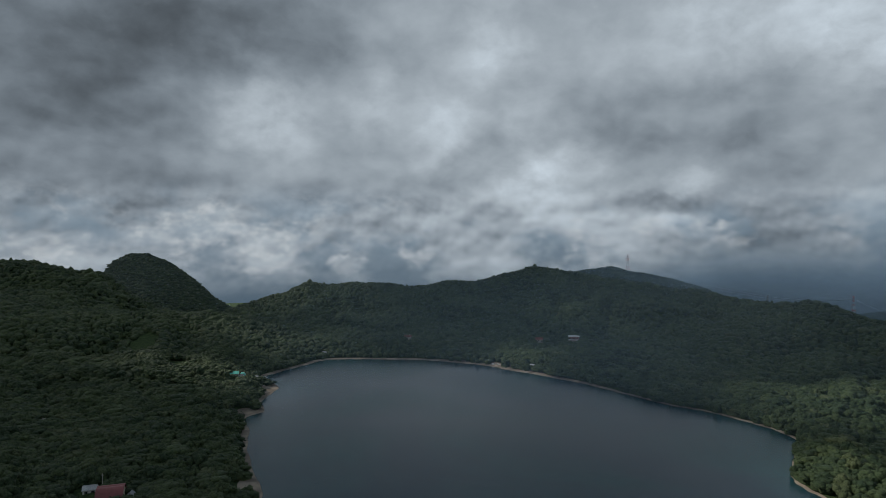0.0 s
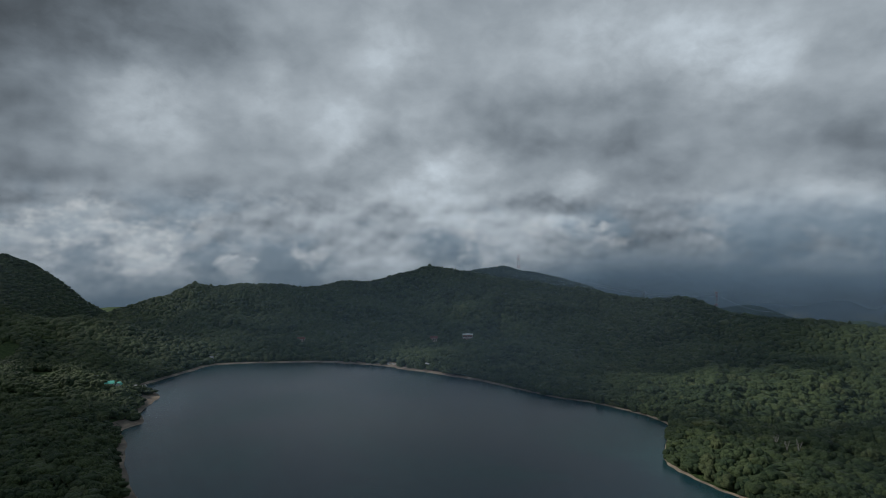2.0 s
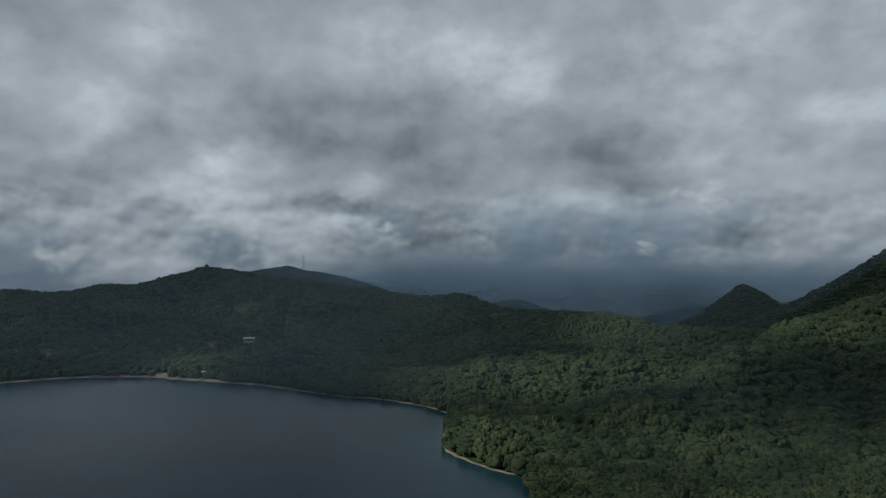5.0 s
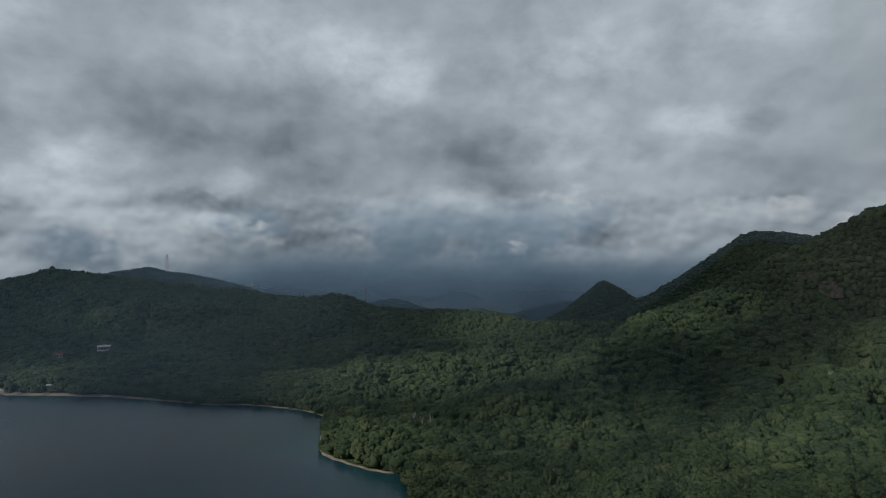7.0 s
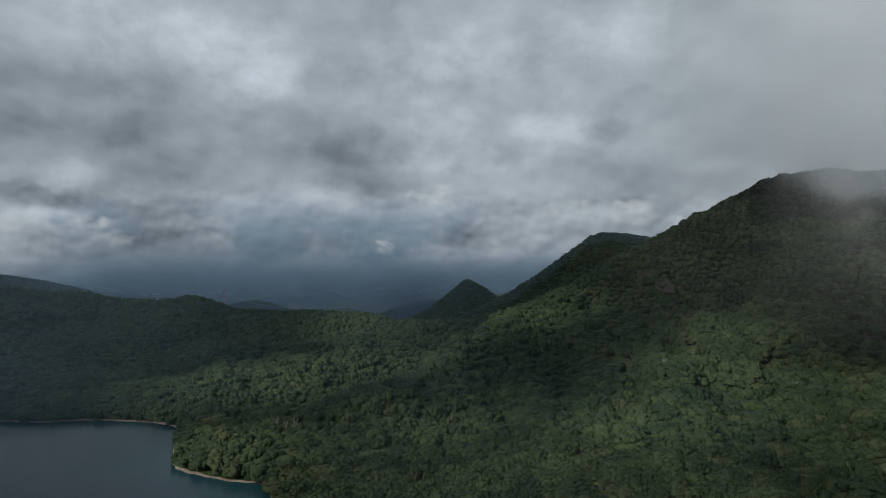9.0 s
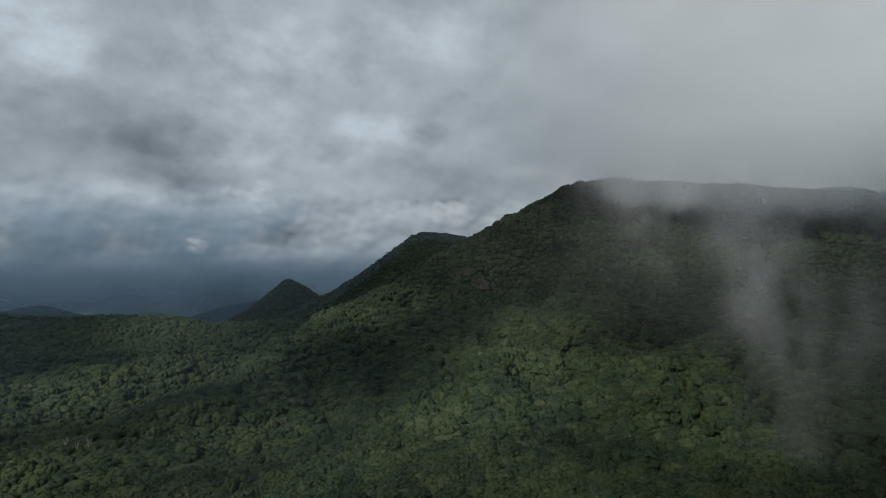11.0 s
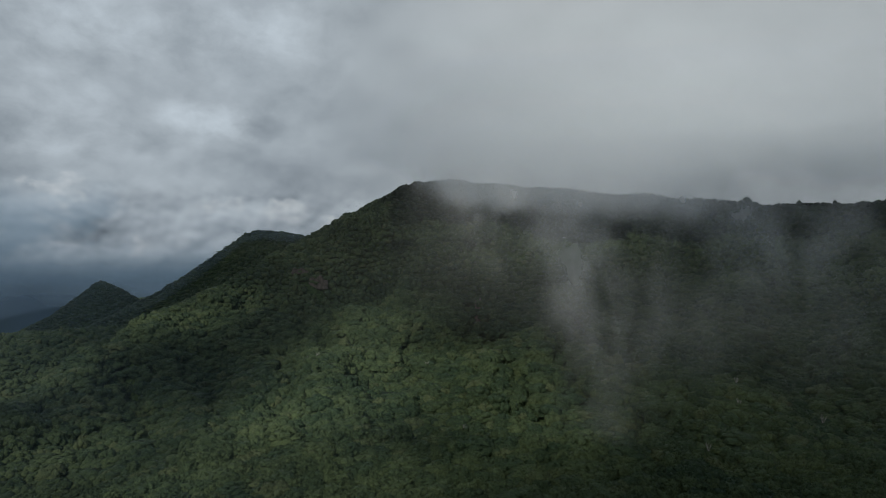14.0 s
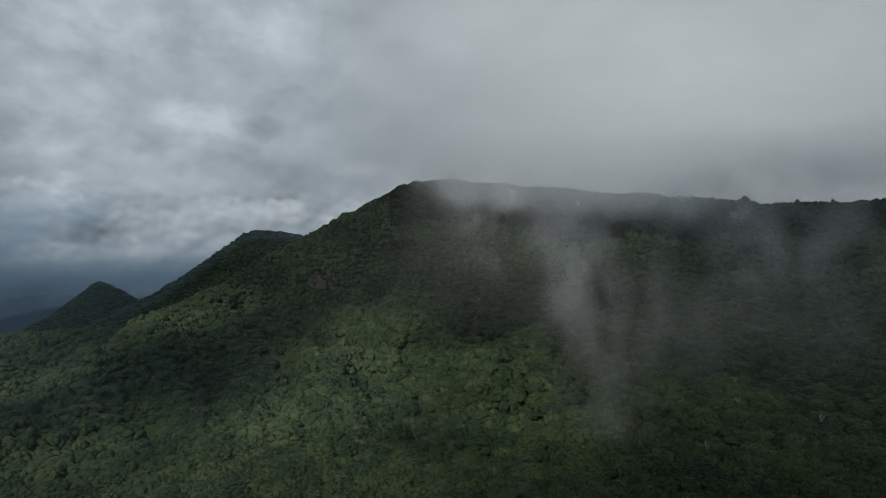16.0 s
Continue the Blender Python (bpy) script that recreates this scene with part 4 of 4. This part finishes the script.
def shelter(place, turn):
    """An open picnic shelter: four posts under a low roof."""
    s = new("picnic_shelter")
    part("roof", gable_roof(7, 4.5, 2.6, 1.1, 0.2), GREY_ROOF, s)
    for x in (-3, 3):
        for y in (-1.9, 1.9):
            part("post", boxed((x - 0.1, x + 0.1, y - 0.1, y + 0.1, -1, 2.7)), BROWN, s)
    part("table", boxed((-1.2, 1.2, -0.4, 0.4, 0.68, 0.75), (-1.0, -0.9, -0.3, 0.3, 0, 0.68), (0.9, 1.0, -0.3, 0.3, 0, 0.68)), BROWN, s)
    s.matrix_basis = pose(*place, 0, 0, turn)
    return tagged(s, "open picnic shelter with a pale roof on the shore", "shelter")


shelter(at(46, 879, 0.2), -35)
shelter(at(62, 868, 0.2), -35)
shelter(at(72, 862, 0.2), -35)
part("shore_wall", boxed((-26, 26, -0.3, 0.3, -1.5, 1.1)), CONCRETE, None).matrix_basis = pose(*at(10, 901, 0.2), 0, 0, -32)
tagged(bpy.data.objects["shore_wall"], "low pale concrete wall along the beach", "wall")


# --- masts on the ridges
def lattice_tower(name, label, place, turn, tall, foot, top, arms, bands):
    """Four tapering legs braced with crossed bars, in bands of colour, and crossarms."""
    tower = new(name)
    n = len(bands)
    half = lambda z: (foot + (top - foot) * (z / tall) ** 0.7) / 2
    for k, mat in enumerate(bands):
        z0, z1 = tall * k / n, tall * (k + 1) / n
        a, b = half(z0), half(z1)
        for sx in (-1, 1):
            for sy in (-1, 1):
                bm = bmesh.new()
                limb(bm, (sx * a, sy * a, z0 - (6 if k == 0 else 0)), (sx * b, sy * b, z1), 0.15, 0.13, 4)
                part("leg", bm, mat, tower)
        bm = bmesh.new()
        for c in range(4):
            p = [(1, 1), (1, -1), (-1, -1), (-1, 1)]
            (x0, y0), (x1, y1) = p[c], p[(c + 1) % 4]
            limb(bm, (x0 * a, y0 * a, z0), (x1 * b, y1 * b, z1), 0.07, 0.07, 4)
            limb(bm, (x1 * a, y1 * a, z0), (x0 * b, y0 * b, z1), 0.07, 0.07, 4)
            limb(bm, (x0 * b, y0 * b, z1), (x1 * b, y1 * b, z1), 0.07, 0.07, 4)
        part("bracing", bm, mat, tower)
    for z, reach in arms:
        bm = bmesh.new()
        for s in (-1, 1):
            limb(bm, (0, 0, z), (s * reach, 0, z + 0.4), 0.35, 0.16, 4)
            limb(bm, (0, 0, z + 1.8), (s * reach, 0, z + 0.4), 0.2, 0.12, 4)
        arm = part("crossarm", bm, bands[-1], tower)
        for s in (-1, 1):
            bm = bmesh.new()
            limb(bm, (s * reach, 0, z + 0.3), (s * reach, 0, z - 1.6), 0.14, 0.14, 5)
            part("insulator", bm, STEEL, arm)
    tower.matrix_basis = pose(*place, 0, 0, turn)
    return tagged(tower, label, "tower")


def polar(az, r):
    return r * math.sin(radians(az)), r * math.cos(radians(az))


RW = [RED_STEEL, WHITE_STEEL]
lattice_tower("pylon", "red and white lattice power pylon on the hilltop", (*polar(12.5, 2100), EYE + 2100 * math.tan(radians(-1.75))), -20, 51, 12.5, 2.2, ((31, 8), (38, 7), (45, 6)), [RW[0], RW[0], RW[1], RW[0], RW[1], RW[0], RW[1], RW[0]])
lattice_tower("pylon", "grey lattice pylon on the wooded ridge", (*polar(23.7, 1360), EYE + 1360 * math.tan(radians(-4.75))), 10, 27, 5.0, 2.4, ((20, 3.0), (24, 2.6)), [STEEL] * 6)
lattice_tower("radio_mast", "red and white banded radio mast behind the ridge", (*polar(29.6, 1500), EYE + 1500 * math.tan(radians(-4.95))), 15, 39, 6.5, 2.4, ((33, 2.6),), [RW[1], RW[1], RW[0], RW[1], RW[1], RW[0], RW[1], RW[0], RW[1], RW[0]])


def power_cable(a, b, sag):
    """A hanging cable from a to b, as a thin round bar in twelve lengths."""
    a, b = Vector(a), Vector(b)
    bm = bmesh.new()
    points = [a.lerp(b, k / 12) - Vector((0, 0, 4 * sag * (k / 12) * (1 - k / 12))) for k in range(13)]
    for p, q in zip(points, points[1:]):
        limb(bm, p, q, 0.10, 0.10, 4)
    me = bpy.data.meshes.new("power_cable")
    bm.to_mesh(me)
    bm.free()
    me.materials.append(STEEL)
    return tagged(new("power_cable", me), "thin dark power cable hung between pylons on the ridge", "cable", "cables between the pylons")


def arm_end(az, r, el, turn, reach, z):
    x, y = polar(az, r)
    return x + reach * math.cos(radians(turn)), y + reach * math.sin(radians(turn)), EYE + r * math.tan(radians(el)) + z


for side in (-1, 1):
    for low, high in ((20.2, 31.0), (24.2, 38.0)):
        power_cable(arm_end(23.7, 1360, -4.75, 10, side * 2.8, low), arm_end(12.5, 2100, -1.75, -20, side * 7, high), 14)
        power_cable(arm_end(23.7, 1360, -4.75, 10, side * 2.8, low), arm_end(29.6, 1500, -4.95, 15, side * 2.4, 33.0), 5)
    power_cable(arm_end(29.6, 1500, -4.95, 15, side * 2.4, 33.0), arm_end(34.5, 2550, -5.3, 15, side * 3, 20.0), 16)


def distant_town():
    """Pale roofs and fields on the plain far below."""
    rng = np.random.RandomState(8)
    bm = bmesh.new()
    for k in range(150):
        az, r = rng.normal(35.5, 3.4), rng.uniform(3900, 4800)
        x, y = polar(az, r)
        w, h = rng.uniform(8, 40), rng.uniform(5, 12)
        z = ground_at(x, y)
        box(bm, x - w, x + w, y - 8, y + 8, z - 2, z + h)
    me = bpy.data.meshes.new("distant_town")
    bm.to_mesh(me)
    bm.free()
    me.materials.append(WHITE)
    return tagged(new("distant_town", me), "pale roofs of a distant town on the hazy plain", "town", kind="stuff")


distant_town()


def summit_hut(place):
    hut = new("summit_hut")
    part("wall", boxed((-1.6, 1.6, -1.6, 1.6, -2, 3.4)), BROWN, hut)
    part("roof", gable_roof(3.4, 3.4, 3.4, 1.6, 0.2, 0.4), GREY_ROOF, hut)
    bm = bmesh.new()
    limb(bm, (0, 0, 4), (0, 0, 9), 0.3, 0.2, 6)
    part("mast", bm, STEEL, hut)
    hut.matrix_basis = pose(*place)
    return tagged(hut, "small hut with a mast on a cone's summit", "hut")


_x, _y = polar(51.55, 2050)
summit_hut((_x, _y, ground_at(_x, _y) + 4))


# --- bare rock in the woods
def rock_face(name, label, mat, place, turn, wide, high, lean, columns):
    """A broken rock wall that faces -y: upright ribs with ledges and clefts."""
    rng = np.random.RandomState(len(label))
    nu, nv = columns * 4 + 1, 22
    u, v = np.meshgrid(np.linspace(-1, 1, nu), np.linspace(0, 1, nv), indexing="ij")
    edge = np.sqrt(np.clip(1 - u * u, 0, 1))
    rib = np.abs(np.sin(u * columns * 1.7 + 1.4 * np.sin(3 * v))) * 0.9 + rng.rand(nu, nv) * 0.5
    out = (rib + 1.2 * np.sin(v * 9 + 3 * u) * 0.4) * edge + 1.5 * edge - 2.2
    tilt = lean * v * high
    x, y, z = u * wide / 2 + rng.rand(nu, nv) * 0.5, tilt - out, (v - 0.1) * high * (0.45 + 0.55 * edge + 0.15 * np.sin(7 * u))
    i, j = np.meshgrid(np.arange(nu - 1), np.arange(nv - 1), indexing="ij")
    q = np.stack([i * nv + j, (i + 1) * nv + j, (i + 1) * nv + j + 1, i * nv + j + 1], -1).reshape(-1, 4)
    me = mesh_from_arrays(name, np.stack([x, y, z], -1).reshape(-1, 3), q)
    me.materials.append(mat)
    ob = new(name, me)
    mod = ob.modifiers.new("depth", "SOLIDIFY")
    mod.thickness, mod.offset = 2.5, -1
    ob.matrix_basis = pose(*place, 0, 0, turn)
    return tagged(ob, label, "rock")


rock_face("cliff", "brown columnar rock cliff in the wooded mountainside", ROCK, at(893, 338, 2), -69, 30, 19, 0.35, 9)
rock_face("cliff", "weathered rock step above the forest", ROCK, at(905, 372, 4), -67, 26, 9, 0.4, 6)
rock_face("landslip", "pale brown landslip scar among dark trees", EARTH, at(836, 84, 1), -84, 15, 34, 0.95, 3)


# --- bleached dead trees that stand out of the canopy
def dead_tree(seed):
    rng = np.random.RandomState(300 + seed)
    tree = new("dead_tree")
    bm = bmesh.new()
    limb(bm, (0, 0, -1), (0.4, 0.2, 7), 0.42, 0.3)
    part("trunk", bm, BLEACHED, tree)
    for k in range(6):
        a = 1.05 * k + rng.rand()
        base, tip = Vector((0.3, 0.15, 5 + 0.4 * k)), Vector((3.6 * math.cos(a), 3.6 * math.sin(a), 9.5 + 2.5 * rng.rand() + 0.3 * k))
        bm = bmesh.new()
        limb(bm, base, tip, 0.24, 0.12, 5)
        for m in range(3):
            p = base.lerp(tip, 0.4 + 0.2 * m)
            limb(bm, p, p + Vector((rng.uniform(-1.5, 1.5), rng.uniform(-1.5, 1.5), 1.2 + rng.rand())), 0.13, 0.06, 4)
        part("branch", bm, BLEACHED, tree)
    return tagged(tree, "bleached bare dead tree standing out of the canopy", "dead tree", "dead trees in the forest")


DEAD = [(317, 454), (314, 463), (322, 447), (618, 244), (611, 231), (577, -172), (493, -137), (531, -160), (467, -120), (452, -155), (470, 60), (510, -215), (640, 120)]
_kinds = [dead_tree(k) for k in range(3)]
for k, (x, y) in enumerate(DEAD):
    m = pose(*at(x, y, 1.0), 0, 0, 70 * k) @ Matrix.Diagonal((0.62, 0.62, (1.15 if k < 3 else 0.85) + 0.1 * (k % 3), 1))
    tree = _kinds[k] if k < 3 else copy_thing(_kinds[k % 3], Matrix())
    tree.matrix_basis = m


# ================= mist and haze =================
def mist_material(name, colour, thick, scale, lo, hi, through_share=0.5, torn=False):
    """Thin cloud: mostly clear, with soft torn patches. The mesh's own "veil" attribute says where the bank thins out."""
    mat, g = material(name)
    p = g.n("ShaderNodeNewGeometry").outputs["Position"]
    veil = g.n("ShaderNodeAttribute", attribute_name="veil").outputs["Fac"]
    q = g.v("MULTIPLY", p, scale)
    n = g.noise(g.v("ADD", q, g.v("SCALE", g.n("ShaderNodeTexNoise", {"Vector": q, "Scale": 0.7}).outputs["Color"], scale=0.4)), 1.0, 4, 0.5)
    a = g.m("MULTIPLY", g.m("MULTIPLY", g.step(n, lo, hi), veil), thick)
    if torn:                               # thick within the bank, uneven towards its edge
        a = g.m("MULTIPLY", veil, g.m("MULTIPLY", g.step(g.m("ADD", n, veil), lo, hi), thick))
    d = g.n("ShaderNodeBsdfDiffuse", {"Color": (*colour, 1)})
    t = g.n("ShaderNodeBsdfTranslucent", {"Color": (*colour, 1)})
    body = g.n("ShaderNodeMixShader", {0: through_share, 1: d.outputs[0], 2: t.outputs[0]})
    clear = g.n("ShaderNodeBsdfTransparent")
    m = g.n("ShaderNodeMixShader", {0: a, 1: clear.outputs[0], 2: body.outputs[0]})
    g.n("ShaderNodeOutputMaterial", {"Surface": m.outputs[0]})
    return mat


def bump01(u, soft):
    """0 at both ends of 0..1 and 1 between, over the share `soft`."""
    s = np.clip(np.minimum(u, 1 - u) / soft, 0, 1)
    return s * s * (3 - 2 * s)


def mist_sheet(name, label, mat, point, veil, nu=48, nv=24):
    """A rippled sheet of mist: point(u, v) gives x, y, z; veil(u, v) how dense it is."""
    u, v = np.meshgrid(np.linspace(0, 1, nu), np.linspace(0, 1, nv), indexing="ij")
    x, y, z = point(u, v)
    i, j = np.meshgrid(np.arange(nu - 1), np.arange(nv - 1), indexing="ij")
    q = np.stack([i * nv + j, (i + 1) * nv + j, (i + 1) * nv + j + 1, i * nv + j + 1], -1).reshape(-1, 4)
    me = mesh_from_arrays(name, np.stack([x, y, z], -1).reshape(-1, 3), q, True)
    me.attributes.new("veil", "FLOAT", "POINT").data.foreach_set("value", veil(u, v).astype(np.float32).ravel())
    me.materials.append(mat)
    return tagged(new(name, me), label, "mist", kind="stuff")


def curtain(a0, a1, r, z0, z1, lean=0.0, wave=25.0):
    """An upright curved sheet between two bearings, r metres away, from z0 to z1."""
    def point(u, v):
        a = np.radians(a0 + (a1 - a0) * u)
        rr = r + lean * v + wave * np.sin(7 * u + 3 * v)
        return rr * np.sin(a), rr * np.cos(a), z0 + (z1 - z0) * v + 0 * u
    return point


def deck(a0, a1, r0, r1, z):
    def point(u, v):
        a = np.radians(a0 + (a1 - a0) * u)
        rr = r0 + (r1 - r0) * v
        x, y = rr * np.sin(a), rr * np.cos(a)
        return x, y, z + 24 * fbm(x, y, 160, 3)
    return point


# Tinted see-through sheets stand in for light scattered by air between the hills.
HAZE_SHEET = mist_material("haze", (0.36, 0.49, 0.63), 1.0, (0.002, 0.002, 0.004), 0.0, 0.9)
FAR_HAZE_SHEET = mist_material("far_haze_sheet", (0.13, 0.19, 0.265), 1.0, (0.002, 0.002, 0.004), 0.0, 0.9)
WISP = mist_material("wisp", (0.78, 0.80, 0.81), 0.5, (0.030, 0.030, 0.018), 0.28, 0.75, 0.5)

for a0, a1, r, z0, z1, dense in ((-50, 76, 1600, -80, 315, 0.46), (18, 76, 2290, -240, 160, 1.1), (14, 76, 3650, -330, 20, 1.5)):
    mist_sheet("haze", "thin blue-grey sheet standing in for haze between the hills", FAR_HAZE_SHEET if r > 2000 else HAZE_SHEET, curtain(a0, a1, r, z0, z1, 0, 10), lambda u, v, k=dense, a0=a0: k * bump01(v, 0.55) ** 0.7 * bump01(u, 0.06) * (np.clip((u - 0.2) / 0.25, 0.2, 1) if a0 < 0 else 1))
# This sheet imitates haze; its denser middle imitates a shaft of light.
mist_sheet("haze", "faint tinted sheet before the far slope, denser to imitate a light shaft", HAZE_SHEET, curtain(-28, 60, 600, -10, 185, 60, 12),
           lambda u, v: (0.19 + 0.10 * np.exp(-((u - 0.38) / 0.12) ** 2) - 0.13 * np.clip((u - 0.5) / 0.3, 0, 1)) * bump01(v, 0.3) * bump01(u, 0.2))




def bank(a0, a1, r, e0, e1, wave=15.0, lean=0.0):
    """An upright bank between two bearings, r metres away, from the angle e0 to e1 over the eye's level."""
    return curtain(a0, a1, r, EYE + r * math.tan(radians(e0)), EYE + (r + lean) * math.tan(radians(e1)), lean, wave)


def cap_veil(u, v):
    """Thick over the summit, thinner over the ridge beside it, torn off below."""
    az, el = 70 + 65 * u, 0 + 24 * v
    base = np.interp(az, [70, 76, 79, 83, 88, 95, 101, 105, 109, 112, 135], [8, 5.4, 4.3, 3.4, 2.5, 2.1, 2.2, 3.4, 3.8, 4.0, 4.0]) + 5 * fbm(az, el, 6, 3)
    k = np.clip((el - base) / 3.0, 0, 1)
    top = np.clip((23 - el) / 16, 0, 1)
    side = np.clip((az - 70) / 13, 0, 1) * np.clip((135 - az) / 8, 0, 1)
    soft = lambda q: q * q * (3 - 2 * q)
    return soft(k) * soft(top) * soft(side) * np.interp(az, [104, 113], [1, 0.75])


CAP = mist_material("cloud_cap", (0.90, 0.945, 0.98), 0.248, (0.012, 0.012, 0.014), 0.1, 0.8, 0.6, True)
for r in (1165, 1090, 1020, 950):
    mist_sheet("cloud_cap", "thin grey cloud that hides the mountain's summit", CAP, bank(70, 135, r, 0, 24, 15), cap_veil, 110, 60)
# Rags of mist on the mountainside: bearing, angle over the eye's level, half width, half height, density.
RAGS = [
    (85.4, 2.3, 2, 3.4, 0.55), (92.7, 0.2, 2.8, 3.6, 0.55), (93.5, -3.9, 2.5, 3.6, 0.5), (106.2, 2.9, 3, 1.9, 0.8), (96, -9.9, 2.5, 5, 0.3), (103.8, -8, 2.2, 3.0, 0.16),
    (108.6, -1.2, 2.9, 2.8, 0.42), (114.1, 0.7, 2.6, 3.5, 0.28), (112.6, -5.2, 5, 4.5, 0.22), (100.4, -1.8, 1.2, 6.5, 0.28), (89.6, 4.4, 7.7, 1.8, 0.4), (101, 3.7, 6.1, 1.5, 0.35), (81, 6, 4, 1.6, 0.45)]


def rag_veil(u, v):
    az, el = 76 + 52 * u, -24 + 34 * v
    total = 0
    for a, e, sa, se, k in RAGS:
        total = total + k * np.exp(-((az - a) / (1.25 * sa)) ** 2 - ((el - e) / (1.2 * se)) ** 2)
    return np.clip(total, 0, 0.9) * bump01(u, 0.08) * bump01(v, 0.08)


for r, lean in ((470, 110), (425, 100)):
    mist_sheet("mist_wisp", "torn wisps of mist drifting up the mountainside", WISP, bank(76, 128, r, -24, 10, 8, lean), rag_veil, 110, 70)
# Two sheets that imitate airy haze, lifting dark tones on mountainside and near woods.
VEIL = mist_material("mountain_haze_sheet", (0.90, 0.93, 0.95), 1.0, (0.004, 0.004, 0.003), 0.1, 0.9, 0.5)
mist_sheet("haze", "thin grey sheet standing in for haze over the mountainside", VEIL, bank(60, 128, 500, -12, 12, 15, 90), lambda u, v: 0.07 * np.clip(u / 0.35, 0, 1) * np.clip((1 - u) / 0.15, 0, 1) * bump01(v, 0.45), 60, 30)
mist_sheet("haze", "faint tinted sheet standing in for haze over the near woods", HAZE_SHEET, curtain(34, 84, 275, 0, 175, 0, 5), lambda u, v: 0.045 * bump01(v, 0.3) * bump01(u, 0.2))

# An unseen cloud sheet added high overhead to shade the land, with placed gaps.
SHADE_SHEET = mist_material("shade_sheet", (0.38, 0.43, 0.48), 1.0, (0.0042, 0.0042, 0.004), -0.1, 0.36, 0.85)
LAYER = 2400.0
# Ground chosen to be sunlit through a gap: x, y, height, half axes, share of the light.
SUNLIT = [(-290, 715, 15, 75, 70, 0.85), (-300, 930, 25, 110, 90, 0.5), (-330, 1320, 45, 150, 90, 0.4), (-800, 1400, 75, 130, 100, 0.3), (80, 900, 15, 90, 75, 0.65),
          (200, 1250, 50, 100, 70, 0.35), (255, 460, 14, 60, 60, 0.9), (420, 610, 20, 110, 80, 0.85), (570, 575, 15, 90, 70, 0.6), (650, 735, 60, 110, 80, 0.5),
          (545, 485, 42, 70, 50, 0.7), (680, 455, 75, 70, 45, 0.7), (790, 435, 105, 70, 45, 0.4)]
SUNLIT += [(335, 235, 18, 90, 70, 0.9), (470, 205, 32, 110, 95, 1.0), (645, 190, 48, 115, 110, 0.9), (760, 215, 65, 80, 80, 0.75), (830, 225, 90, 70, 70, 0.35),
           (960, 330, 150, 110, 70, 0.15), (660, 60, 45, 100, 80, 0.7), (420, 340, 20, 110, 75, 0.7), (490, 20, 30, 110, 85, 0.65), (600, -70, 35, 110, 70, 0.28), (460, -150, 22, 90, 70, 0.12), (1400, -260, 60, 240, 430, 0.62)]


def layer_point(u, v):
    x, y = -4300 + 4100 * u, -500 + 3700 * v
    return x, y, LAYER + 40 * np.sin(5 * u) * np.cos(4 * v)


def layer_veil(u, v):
    """Dense but for the gaps placed to light the SUNLIT spots."""
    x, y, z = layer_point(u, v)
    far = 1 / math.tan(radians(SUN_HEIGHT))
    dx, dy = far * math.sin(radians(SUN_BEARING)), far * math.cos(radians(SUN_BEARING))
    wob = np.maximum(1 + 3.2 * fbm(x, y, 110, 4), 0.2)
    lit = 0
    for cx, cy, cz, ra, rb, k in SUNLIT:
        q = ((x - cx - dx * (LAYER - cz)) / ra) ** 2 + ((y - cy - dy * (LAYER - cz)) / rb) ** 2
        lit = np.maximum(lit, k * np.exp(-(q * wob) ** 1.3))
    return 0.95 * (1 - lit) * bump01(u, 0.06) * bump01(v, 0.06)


mist_sheet("cloud", "unseen cloud sheet added overhead to shade the land, with gaps over chosen ground", SHADE_SHEET, layer_point, layer_veil, 240, 220)
